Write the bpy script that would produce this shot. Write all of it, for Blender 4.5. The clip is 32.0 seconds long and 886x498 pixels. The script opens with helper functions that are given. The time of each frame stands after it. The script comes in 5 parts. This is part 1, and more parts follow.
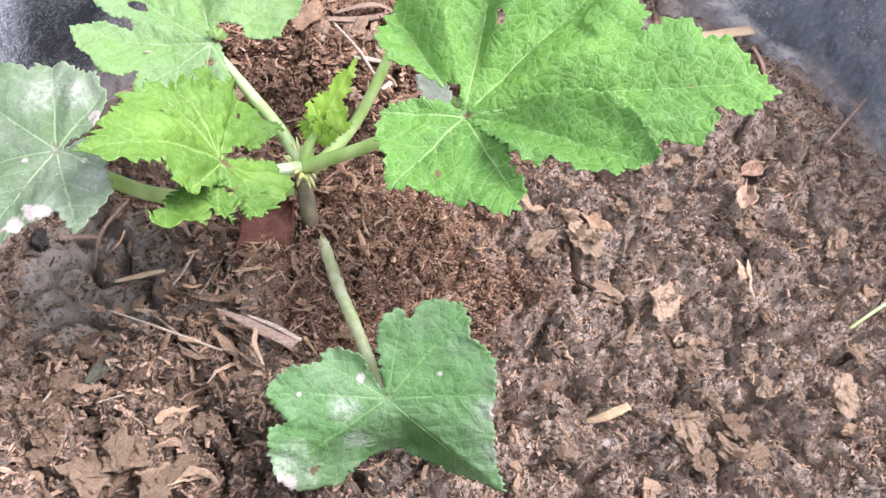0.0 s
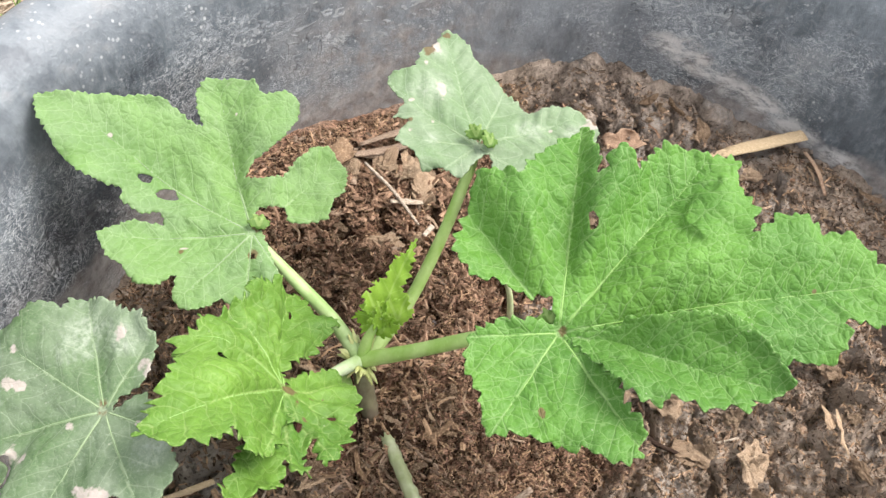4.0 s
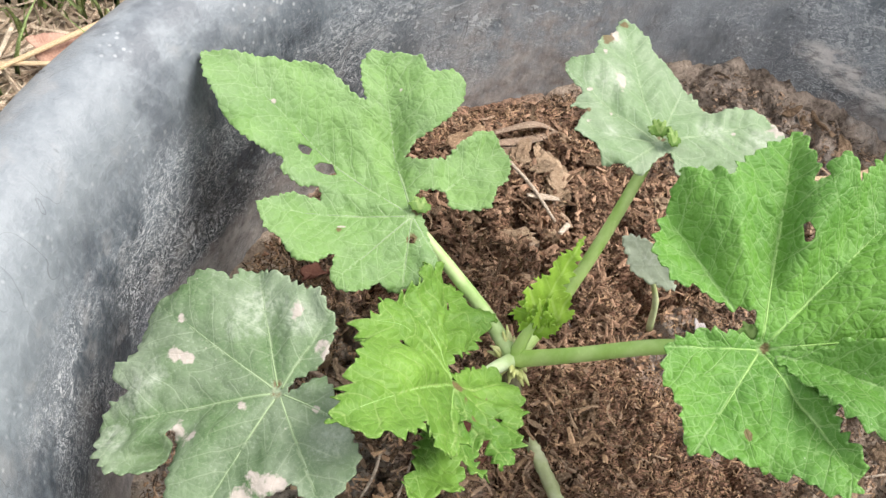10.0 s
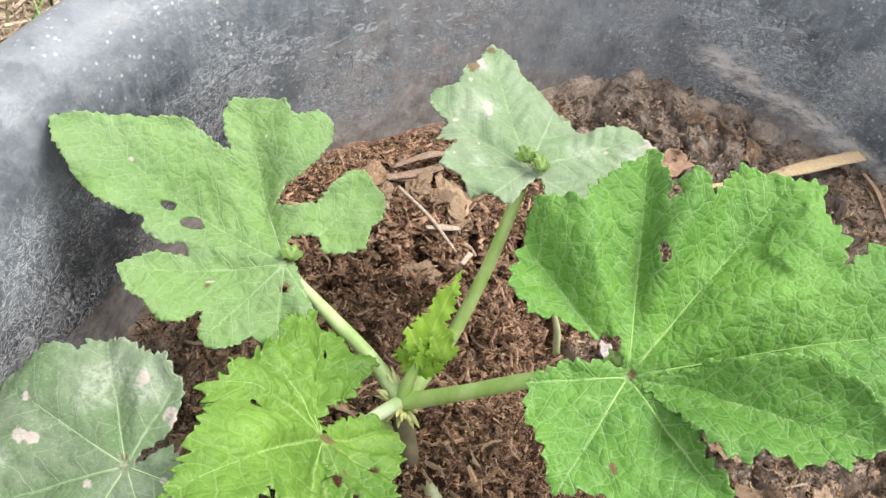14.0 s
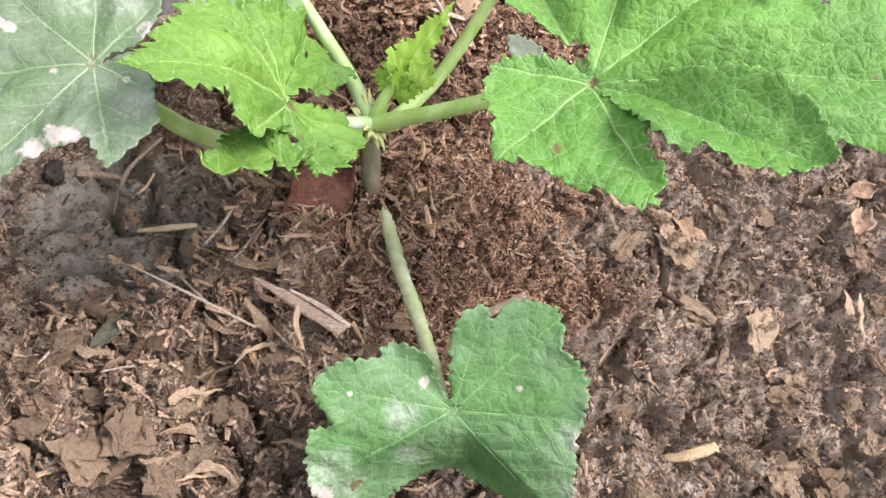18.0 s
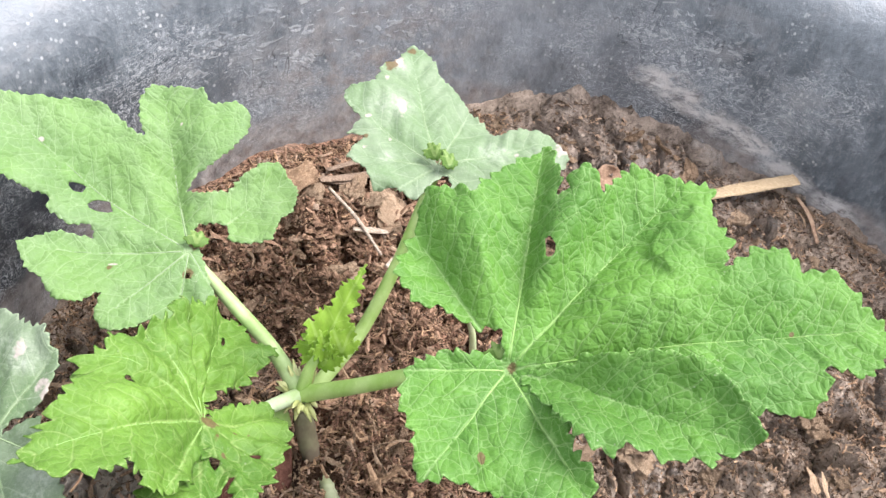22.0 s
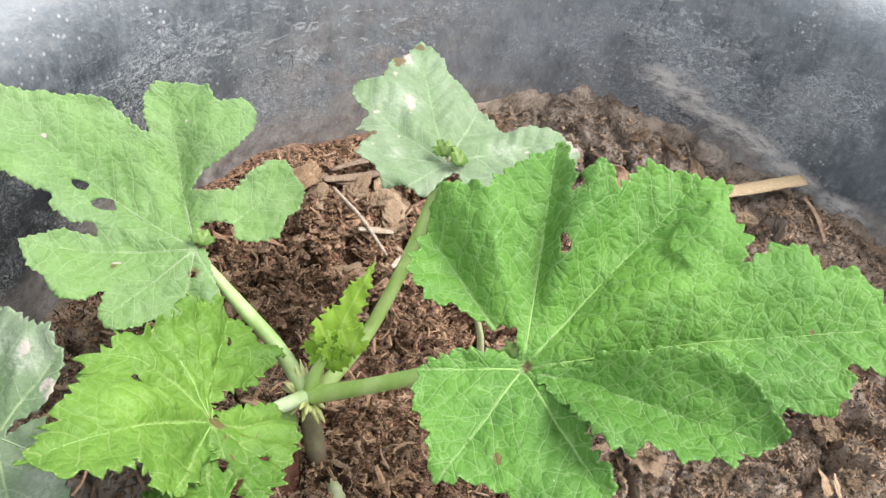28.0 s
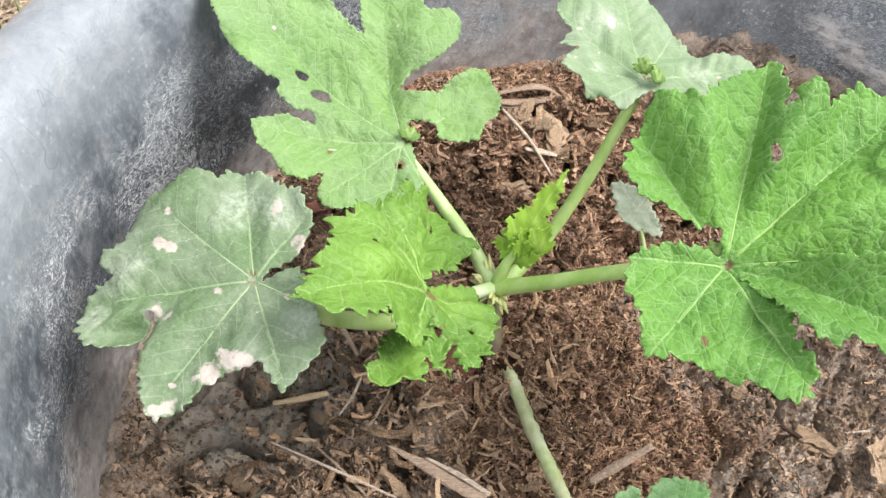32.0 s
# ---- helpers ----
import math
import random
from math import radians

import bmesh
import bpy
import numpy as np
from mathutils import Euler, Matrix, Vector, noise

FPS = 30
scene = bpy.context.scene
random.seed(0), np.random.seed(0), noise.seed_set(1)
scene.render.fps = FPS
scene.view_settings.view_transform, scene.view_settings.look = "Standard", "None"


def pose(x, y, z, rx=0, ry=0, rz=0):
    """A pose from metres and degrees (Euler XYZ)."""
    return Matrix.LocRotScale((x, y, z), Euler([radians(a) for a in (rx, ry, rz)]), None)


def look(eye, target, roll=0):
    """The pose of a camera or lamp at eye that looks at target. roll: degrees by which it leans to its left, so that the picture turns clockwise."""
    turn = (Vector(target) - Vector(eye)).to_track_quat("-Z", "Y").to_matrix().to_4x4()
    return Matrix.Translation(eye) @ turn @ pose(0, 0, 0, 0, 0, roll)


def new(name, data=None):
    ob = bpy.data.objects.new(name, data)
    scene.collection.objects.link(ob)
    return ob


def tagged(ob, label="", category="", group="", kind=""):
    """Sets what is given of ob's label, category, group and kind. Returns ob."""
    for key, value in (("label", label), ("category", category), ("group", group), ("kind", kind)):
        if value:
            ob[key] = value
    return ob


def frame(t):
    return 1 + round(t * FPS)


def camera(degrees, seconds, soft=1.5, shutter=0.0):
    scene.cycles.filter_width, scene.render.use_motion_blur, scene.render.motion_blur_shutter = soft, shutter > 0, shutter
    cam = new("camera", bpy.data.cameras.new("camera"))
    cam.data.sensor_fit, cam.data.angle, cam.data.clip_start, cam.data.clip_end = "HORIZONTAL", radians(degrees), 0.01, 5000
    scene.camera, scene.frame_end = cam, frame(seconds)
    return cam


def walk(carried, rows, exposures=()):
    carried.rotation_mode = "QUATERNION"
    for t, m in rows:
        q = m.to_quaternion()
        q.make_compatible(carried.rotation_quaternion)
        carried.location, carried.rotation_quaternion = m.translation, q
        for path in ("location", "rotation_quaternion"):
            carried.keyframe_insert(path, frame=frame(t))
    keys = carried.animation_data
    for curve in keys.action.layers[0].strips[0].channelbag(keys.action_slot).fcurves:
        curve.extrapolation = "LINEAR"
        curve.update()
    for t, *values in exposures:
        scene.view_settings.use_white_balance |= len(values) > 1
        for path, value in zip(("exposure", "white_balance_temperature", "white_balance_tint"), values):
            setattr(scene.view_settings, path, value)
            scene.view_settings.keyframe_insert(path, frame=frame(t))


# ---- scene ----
from mathutils.geometry import delaunay_2d_cdt

cam = camera(52.00, 32.0, soft=1.42)
PATH = [
    (0.0, (-0.1360, -0.2775, 0.4511), (-0.0606, -0.0208, 0.0892), 13.92),
    (0.5, (-0.1512, -0.2593, 0.4509), (-0.0754, -0.0053, 0.0873), 13.94),
    (1.0, (-0.1606, -0.2523, 0.4590), (-0.0867, 0.0003, 0.0940), 13.31),
    (1.5, (-0.1721, -0.2421, 0.4629), (-0.0985, 0.0096, 0.0973), 12.76),
    (2.0, (-0.1684, -0.2286, 0.4737), (-0.0989, 0.0254, 0.1088), 11.08),
    (2.5, (-0.1726, -0.2070, 0.4799), (-0.1008, 0.0462, 0.1150), 10.41),
    (4.5, (-0.1810, -0.1611, 0.4616), (-0.0890, 0.0958, 0.1038), 13.11),
    (5.0, (-0.2130, -0.1657, 0.4917), (-0.1266, 0.0941, 0.1345), 12.60),
    (5.5, (-0.2256, -0.1626, 0.4777), (-0.1439, 0.1001, 0.1216), 12.48),
    (6.0, (-0.2272, -0.1556, 0.4674), (-0.1483, 0.1084, 0.1116), 12.65),
    (6.5, (-0.2301, -0.1546, 0.4611), (-0.1531, 0.1104, 0.1056), 12.95),
    (7.0, (-0.2368, -0.1529, 0.4538), (-0.1608, 0.1120, 0.0980), 13.37),
    (7.5, (-0.2469, -0.1510, 0.4506), (-0.1722, 0.1123, 0.0934), 14.08),
    (8.0, (-0.2498, -0.1631, 0.4396), (-0.1738, 0.0973, 0.0805), 15.71),
    (8.5, (-0.2502, -0.1766, 0.4234), (-0.1719, 0.0805, 0.0625), 17.20),
    (9.0, (-0.2482, -0.1706, 0.4210), (-0.1680, 0.0833, 0.0582), 17.85),
    (9.5, (-0.2449, -0.1556, 0.4202), (-0.1635, 0.0985, 0.0578), 17.30),
    (10.0, (-0.2423, -0.1435, 0.4324), (-0.1620, 0.1123, 0.0710), 15.93),
    (10.5, (-0.2420, -0.1408, 0.4410), (-0.1647, 0.1184, 0.0814), 14.21),
    (11.0, (-0.2433, -0.1353, 0.4484), (-0.1677, 0.1276, 0.0911), 12.86),
    (11.5, (-0.2387, -0.1364, 0.4520), (-0.1622, 0.1290, 0.0967), 12.25),
    (12.0, (-0.2273, -0.1379, 0.4464), (-0.1476, 0.1280, 0.0923), 12.17),
    (12.5, (-0.2118, -0.1385, 0.4473), (-0.1327, 0.1276, 0.0932), 11.37),
    (13.0, (-0.2000, -0.1372, 0.4438), (-0.1196, 0.1283, 0.0895), 11.00),
    (13.5, (-0.1932, -0.1356, 0.4439), (-0.1106, 0.1289, 0.0894), 11.12),
    (14.0, (-0.1863, -0.1359, 0.4372), (-0.1019, 0.1276, 0.0823), 11.35),
    (14.5, (-0.1709, -0.1403, 0.4295), (-0.0847, 0.1210, 0.0735), 11.87),
    (16.5, (-0.1708, -0.1724, 0.3991), (-0.0729, 0.0797, 0.0395), 17.92),
    (17.0, (-0.1703, -0.1910, 0.3926), (-0.0776, 0.0605, 0.0311), 19.23),
    (17.5, (-0.1715, -0.2156, 0.3889), (-0.0858, 0.0370, 0.0266), 20.33),
    (18.0, (-0.1640, -0.2335, 0.3833), (-0.0856, 0.0175, 0.0181), 21.58),
    (18.5, (-0.1623, -0.2466, 0.3776), (-0.0875, 0.0020, 0.0101), 22.63),
    (19.0, (-0.1506, -0.2474, 0.3729), (-0.0780, 0.0016, 0.0051), 22.56),
    (19.5, (-0.1467, -0.2263, 0.3928), (-0.0731, 0.0248, 0.0267), 21.23),
    (20.0, (-0.1474, -0.2117, 0.4104), (-0.0710, 0.0447, 0.0485), 19.38),
    (20.5, (-0.1387, -0.1931, 0.4221), (-0.0581, 0.0692, 0.0654), 17.31),
    (21.0, (-0.1316, -0.1734, 0.4270), (-0.0484, 0.0947, 0.0753), 15.39),
    (21.5, (-0.1356, -0.1599, 0.4318), (-0.0494, 0.1131, 0.0846), 14.18),
    (22.0, (-0.1461, -0.1555, 0.4332), (-0.0588, 0.1202, 0.0884), 13.72),
    (22.5, (-0.1569, -0.1555, 0.4322), (-0.0693, 0.1217, 0.0887), 14.00),
    (23.0, (-0.1651, -0.1640, 0.4263), (-0.0778, 0.1128, 0.0825), 14.96),
    (23.5, (-0.1771, -0.1689, 0.4176), (-0.0920, 0.1085, 0.0736), 15.61),
    (24.0, (-0.1916, -0.1721, 0.4189), (-0.1126, 0.1052, 0.0735), 15.97),
    (24.5, (-0.1954, -0.1770, 0.4154), (-0.1297, 0.0994, 0.0664), 15.00),
    (26.5, (-0.2049, -0.1497, 0.4338), (-0.1232, 0.1278, 0.0890), 15.71),
    (27.0, (-0.1849, -0.1476, 0.4419), (-0.1042, 0.1321, 0.0988), 14.02),
    (27.5, (-0.1785, -0.1499, 0.4408), (-0.0924, 0.1299, 0.0990), 13.94),
    (28.0, (-0.1522, -0.1532, 0.4249), (-0.0617, 0.1243, 0.0824), 14.05),
    (28.5, (-0.1395, -0.1552, 0.4219), (-0.0456, 0.1192, 0.0777), 14.47),
    (29.0, (-0.1390, -0.1593, 0.4193), (-0.0450, 0.1129, 0.0735), 14.84),
    (29.5, (-0.1444, -0.1662, 0.4150), (-0.0540, 0.1039, 0.0666), 15.29),
    (30.0, (-0.1533, -0.1735, 0.4119), (-0.0670, 0.0957, 0.0618), 15.79),
    (30.5, (-0.1641, -0.1773, 0.4053), (-0.0812, 0.0922, 0.0546), 16.31),
    (31.0, (-0.1712, -0.1754, 0.4066), (-0.0954, 0.0940, 0.0543), 16.01),
    (31.5, (-0.1826, -0.1832, 0.4107), (-0.1151, 0.0861, 0.0566), 15.46),
    (32.0, (-0.2173, -0.1913, 0.4196), (-0.1555, 0.0755, 0.0625), 14.94),
]
EXPOSURES = [(0.0, 0.2, 5830, 25), (2.5, 0.17, 6020, 21), (4.5, -0.18, 6400, 12), (14.5, -0.2, 6400, 13), (16.5, -0.12, 6350, 13), (17.5, -0.05, 6250, 15), (18.3, 0.16, 6020, 21),
             (19.0, 0.40, 5760, 22), (20.0, 0.28, 5650, 22), (21.0, 0.1, 5950, 17), (24.5, 0.0, 6250, 16), (28.0, -0.17, 6280, 12), (30.0, -0.12, 6280, 12), (32.0, -0.03, 6320, 13)]
walk(cam, [(t, look(eye, aim, roll)) for t, eye, aim, roll in PATH], [(t, 1.32 + stops, kelvin, tint) for t, stops, kelvin, tint in EXPOSURES])

# ---- world and sun: a bright overcast day ----
world = bpy.data.worlds.new("overcast_sky")
scene.world = world
world.use_nodes = True
wn, wl = world.node_tree.nodes, world.node_tree.links
sky = wn.new("ShaderNodeTexSky")
sky.sky_type, sky.sun_disc = "NISHITA", False
SUN_ELEVATION, SUN_AZIMUTH = radians(60), radians(86)
sky.sun_elevation, sky.sun_rotation = SUN_ELEVATION, SUN_AZIMUTH
sky.air_density, sky.dust_density = 1.0, 3.0
cloud = wn.new("ShaderNodeMixRGB")
cloud.inputs[0].default_value = 0.75
cloud.inputs[2].default_value = (6.8, 6.8, 6.9, 1)
wl.new(sky.outputs[0], cloud.inputs[1])
wl.new(cloud.outputs[0], wn["Background"].inputs[0])
wn["Background"].inputs[1].default_value = 0.103

sun = new("sun", bpy.data.lights.new("sun", "SUN"))
sun.data.energy, sun.data.angle, sun.data.color = 2.5, radians(32), (1.0, 0.97, 0.92)
sun.matrix_world = look((math.sin(SUN_AZIMUTH) * math.cos(SUN_ELEVATION), math.cos(SUN_AZIMUTH) * math.cos(SUN_ELEVATION), math.sin(SUN_ELEVATION)), (0, 0, 0))


# ---- materials ----
class Nodes:
    """Short hand for a node tree."""

    def __init__(self, name):
        self.mat = bpy.data.materials.new(name)
        self.mat.use_nodes = True
        self.n, self.l = self.mat.node_tree.nodes, self.mat.node_tree.links
        self.bsdf = self.n["Principled BSDF"]
        self.co = self.n.new("ShaderNodeTexCoord").outputs["Object"]

    def put(self, value, socket):
        if isinstance(value, bpy.types.NodeSocket):
            self.l.new(value, socket)
        elif isinstance(value, tuple) and len(value) == 3 and socket.type == "RGBA":
            socket.default_value = (*value, 1)
        else:
            socket.default_value = value

    def noise(self, scale, detail=4.0, rough=0.55, co=None, warp=0.0):
        k = self.n.new("ShaderNodeTexNoise")
        self.put(co or self.co, k.inputs["Vector"])
        k.inputs["Scale"].default_value, k.inputs["Detail"].default_value = scale, detail
        k.inputs["Roughness"].default_value, k.inputs["Distortion"].default_value = rough, warp
        return k.outputs[0]

    def cells(self, scale, feature="DISTANCE_TO_EDGE", co=None, rand=1.0):
        k = self.n.new("ShaderNodeTexVoronoi")
        k.feature = feature
        self.put(co or self.co, k.inputs["Vector"])
        k.inputs["Scale"].default_value, k.inputs["Randomness"].default_value = scale, rand
        return k.outputs[0]

    def ramp(self, value, a, b, lo=0.0, hi=1.0):
        k = self.n.new("ShaderNodeMapRange")
        for i, v in enumerate((value, a, b, lo, hi)):
            self.put(v, k.inputs[i])
        return k.outputs[0]

    def math(self, op, a, b=0.0):
        k = self.n.new("ShaderNodeMath")
        k.operation = op
        self.put(a, k.inputs[0]), self.put(b, k.inputs[1])
        return k.outputs[0]

    def mix(self, fac, a, b, how="MIX"):
        k = self.n.new("ShaderNodeMixRGB")
        k.blend_type = how
        for i, v in enumerate((fac, a, b)):
            self.put(v, k.inputs[i])
        return k.outputs[0]

    def scaled(self, x, y, z, co=None):
        k = self.n.new("ShaderNodeMapping")
        self.put(co or self.co, k.inputs["Vector"])
        k.inputs["Scale"].default_value = (x, y, z)
        return k.outputs[0]

    def far(self, point, squash=(1, 1, 1)):
        """Distance from a point of the object."""
        k = self.n.new("ShaderNodeVectorMath")
        k.operation = "DISTANCE"
        self.put(self.scaled(*squash), k.inputs[0])
        k.inputs[1].default_value = tuple(p * s for p, s in zip(point, squash))
        return k.outputs["Value"]

    def attribute(self, name):
        k = self.n.new("ShaderNodeAttribute")
        k.attribute_name = name
        return k.outputs["Fac"]

    def chance(self):
        return self.n.new("ShaderNodeObjectInfo").outputs["Random"]

    def island(self):
        return self.n.new("ShaderNodeNewGeometry").outputs["Random Per Island"]

    def bump(self, height, strength, depth, under=None):
        k = self.n.new("ShaderNodeBump")
        k.inputs["Strength"].default_value, k.inputs["Distance"].default_value = strength, depth
        self.put(height, k.inputs["Height"])
        if under:
            self.put(under, k.inputs["Normal"])
        return k.outputs[0]

    def done(self, colour, rough=0.7, normal=None, gloss=0.5, metal=0.0):
        self.put(colour, self.bsdf.inputs["Base Color"])
        self.put(rough, self.bsdf.inputs["Roughness"])
        self.put(gloss, self.bsdf.inputs["Specular IOR Level"])
        self.bsdf.inputs["Metallic"].default_value = metal
        if normal:
            self.put(normal, self.bsdf.inputs["Normal"])
        return self.mat


def leaf_material(name, young, old, vein, mildew=0.0, spots=(), scorch=(), thin=0.3, pucker=1.0, lines=1.0, powder=()):
    """A squash leaf: two greens, paler veins, mildew film, dry spots (x, y, radius, squash in mm) and brown scorch."""
    m = Nodes(name)
    big, mid, fine = m.noise(16, 4), m.noise(70, 5, 0.6), m.noise(420, 5, 0.65)
    col = m.mix(m.ramp(big, 0.35, 0.65), young, old)
    col = m.mix(m.ramp(mid, 0.45, 0.75, 0, 0.3), col, tuple(c * 0.8 for c in old))
    col = m.mix(m.ramp(mid, 0.45, 0.22, 0, 0.4), col, tuple(min(1, c * 1.25 + 0.02) for c in young))
    col = m.mix(m.ramp(fine, 0.45, 0.8, 0, 0.3), col, tuple(c * 0.6 for c in old))
    along, off = m.attribute("rib_along"), m.attribute("rib_off")
    main = m.ramp(m.math("ADD", off, m.math("MULTIPLY", m.math("SUBTRACT", m.noise(60, 2), 0.5), 1.2)), m.ramp(along, 0, 90, 0.95, 0.42), m.ramp(along, 0, 90, 0.35, 0.05))
    q = m.math("DIVIDE", m.math("ADD", m.math("SUBTRACT", along, m.math("MULTIPLY", off, 0.85)), m.math("MULTIPLY", m.noise(28, 3), 16.0)), 10.5)
    tooth = m.math("ABSOLUTE", m.math("SUBTRACT", m.math("FRACT", q), 0.5))
    side = m.math("MULTIPLY", m.ramp(tooth, 0.455, 0.485), m.ramp(off, 26, 8))
    warp = m.n.new("ShaderNodeTexNoise")
    m.put(m.co, warp.inputs["Vector"])
    warp.inputs["Scale"].default_value = 90
    bent = m.mix(0.006, m.co, warp.outputs[1], "ADD")
    dome, small = m.cells(165, co=bent), m.cells(400, co=bent)
    net, web = m.ramp(dome, 0.0, 0.042, 1, 0), m.ramp(small, 0.0, 0.055, 1, 0)
    col = m.mix(m.math("MULTIPLY", web, 0.12 * pucker), col, vein)
    col = m.mix(m.math("MULTIPLY", net, 0.24 * pucker), col, vein)
    col = m.mix(m.math("MULTIPLY", side, 0.26 * lines), col, vein)
    col = m.mix(m.math("MULTIPLY", main, 0.45 * lines), col, vein)
    film = m.math("MULTIPLY", m.ramp(m.noise(30, 6, 0.65), 0.36, 0.68, 0.12, 1.15), mildew)
    film = m.math("MULTIPLY", film, m.ramp(m.attribute("rim_off"), 1.0, 14.0, 1.35, 0.8))
    film = m.math("MULTIPLY", film, m.ramp(m.math("ADD", off, m.math("MULTIPLY", m.noise(90, 3), 3.0)), 1.5, 5.0, 0.55, 1.0))
    film = m.math("ADD", film, m.math("MULTIPLY", m.ramp(m.noise(800, 3), 0.56, 0.72), mildew * 0.5))
    col = m.mix(film, col, (0.50, 0.56, 0.42))
    for x, y, r in powder:
        d = m.math("ADD", m.far((x / 1000, y / 1000, 0), (1, 1, 0)), m.math("MULTIPLY", m.math("SUBTRACT", m.noise(60, 6, 0.7), 0.5), r * 0.0034))
        col = m.mix(m.math("MULTIPLY", m.ramp(d, r / 1000, r * 0.25 / 1000, 0, 0.66), m.ramp(fine, 0.38, 0.6, 0.25, 1.0)), col, (0.54, 0.59, 0.47))
    col = m.mix(m.ramp(m.attribute("rim_off"), 0.8, 0.15, 0, 0.45), col, tuple(min(1, c * 1.15) for c in vein))
    speck = m.math("MULTIPLY", m.ramp(m.cells(300, "F1"), 0.15, 0.08), m.ramp(m.noise(40, 3), 0.52, 0.65, 0, 0.3 + mildew * 0.5))
    col = m.mix(speck, col, (0.62, 0.62, 0.48))
    torn, grit = m.math("SUBTRACT", m.noise(140, 3, 0.6), 0.5), m.noise(600, 3)
    for group, tone in ((spots, (0.52, 0.455, 0.40)), (scorch, (0.17, 0.115, 0.05))):
        for x, y, r, *s in group:
            s = s[0] if s else 1.0
            d = m.math("ADD", m.far((x / 1000, y / 1000, 0), (1, s, 0)), m.math("MULTIPLY", torn, r * 0.0046))
            col = m.mix(m.ramp(d, r * 1.05 / 1000, r * 0.6 / 1000, 0, 0.9), col, m.mix(grit, tone, tuple(c * 1.15 for c in tone)))
    puff = m.math("ADD", m.ramp(dome, 0.0, 0.30, 0.0, 1.0), m.math("MULTIPLY", m.ramp(small, 0.0, 0.28), 0.35))
    relief = m.math("SUBTRACT", m.math("ADD", puff, m.math("MULTIPLY", m.noise(300, 1, 0.4), 0.4)), m.math("ADD", m.math("MULTIPLY", main, 0.8), m.math("MULTIPLY", side, 0.6)))
    nrm = m.bump(relief, 0.46 * pucker, 0.0010, m.bump(fine, 0.2, 0.0002))
    m.done(col, m.ramp(fine, 0.2, 0.8, 0.45, 0.68), nrm, 0.36)
    glow = m.n.new("ShaderNodeBsdfTranslucent")
    m.put(m.mix(1.0, col, (0.95, 1.0, 0.35), "MULTIPLY"), glow.inputs[0])
    both = m.n.new("ShaderNodeMixShader")
    both.inputs[0].default_value = thin
    m.l.new(m.bsdf.outputs[0], both.inputs[1]), m.l.new(glow.outputs[0], both.inputs[2])
    m.l.new(both.outputs[0], m.n["Material Output"].inputs[0])
    return m.mat


def stalk_material(name, green, pale, dirt=0.0):
    m = Nodes(name)
    long = m.noise(30, 4, co=m.scaled(3, 3, 1))
    col = m.mix(m.ramp(long, 0.35, 0.65), green, pale)
    col = m.mix(m.ramp(m.noise(600, 3), 0.6, 0.75, 0, 0.3), col, tuple(min(1, c * 1.25) for c in pale))
    col = m.mix(m.math("MULTIPLY", m.ramp(m.noise(60, 5), 0.42, 0.6), dirt), col, (0.16, 0.11, 0.08))
    return m.done(col, 0.5, m.bump(long, 0.15, 0.0004, m.bump(m.noise(900, 2), 0.12, 0.0002)), 0.4)


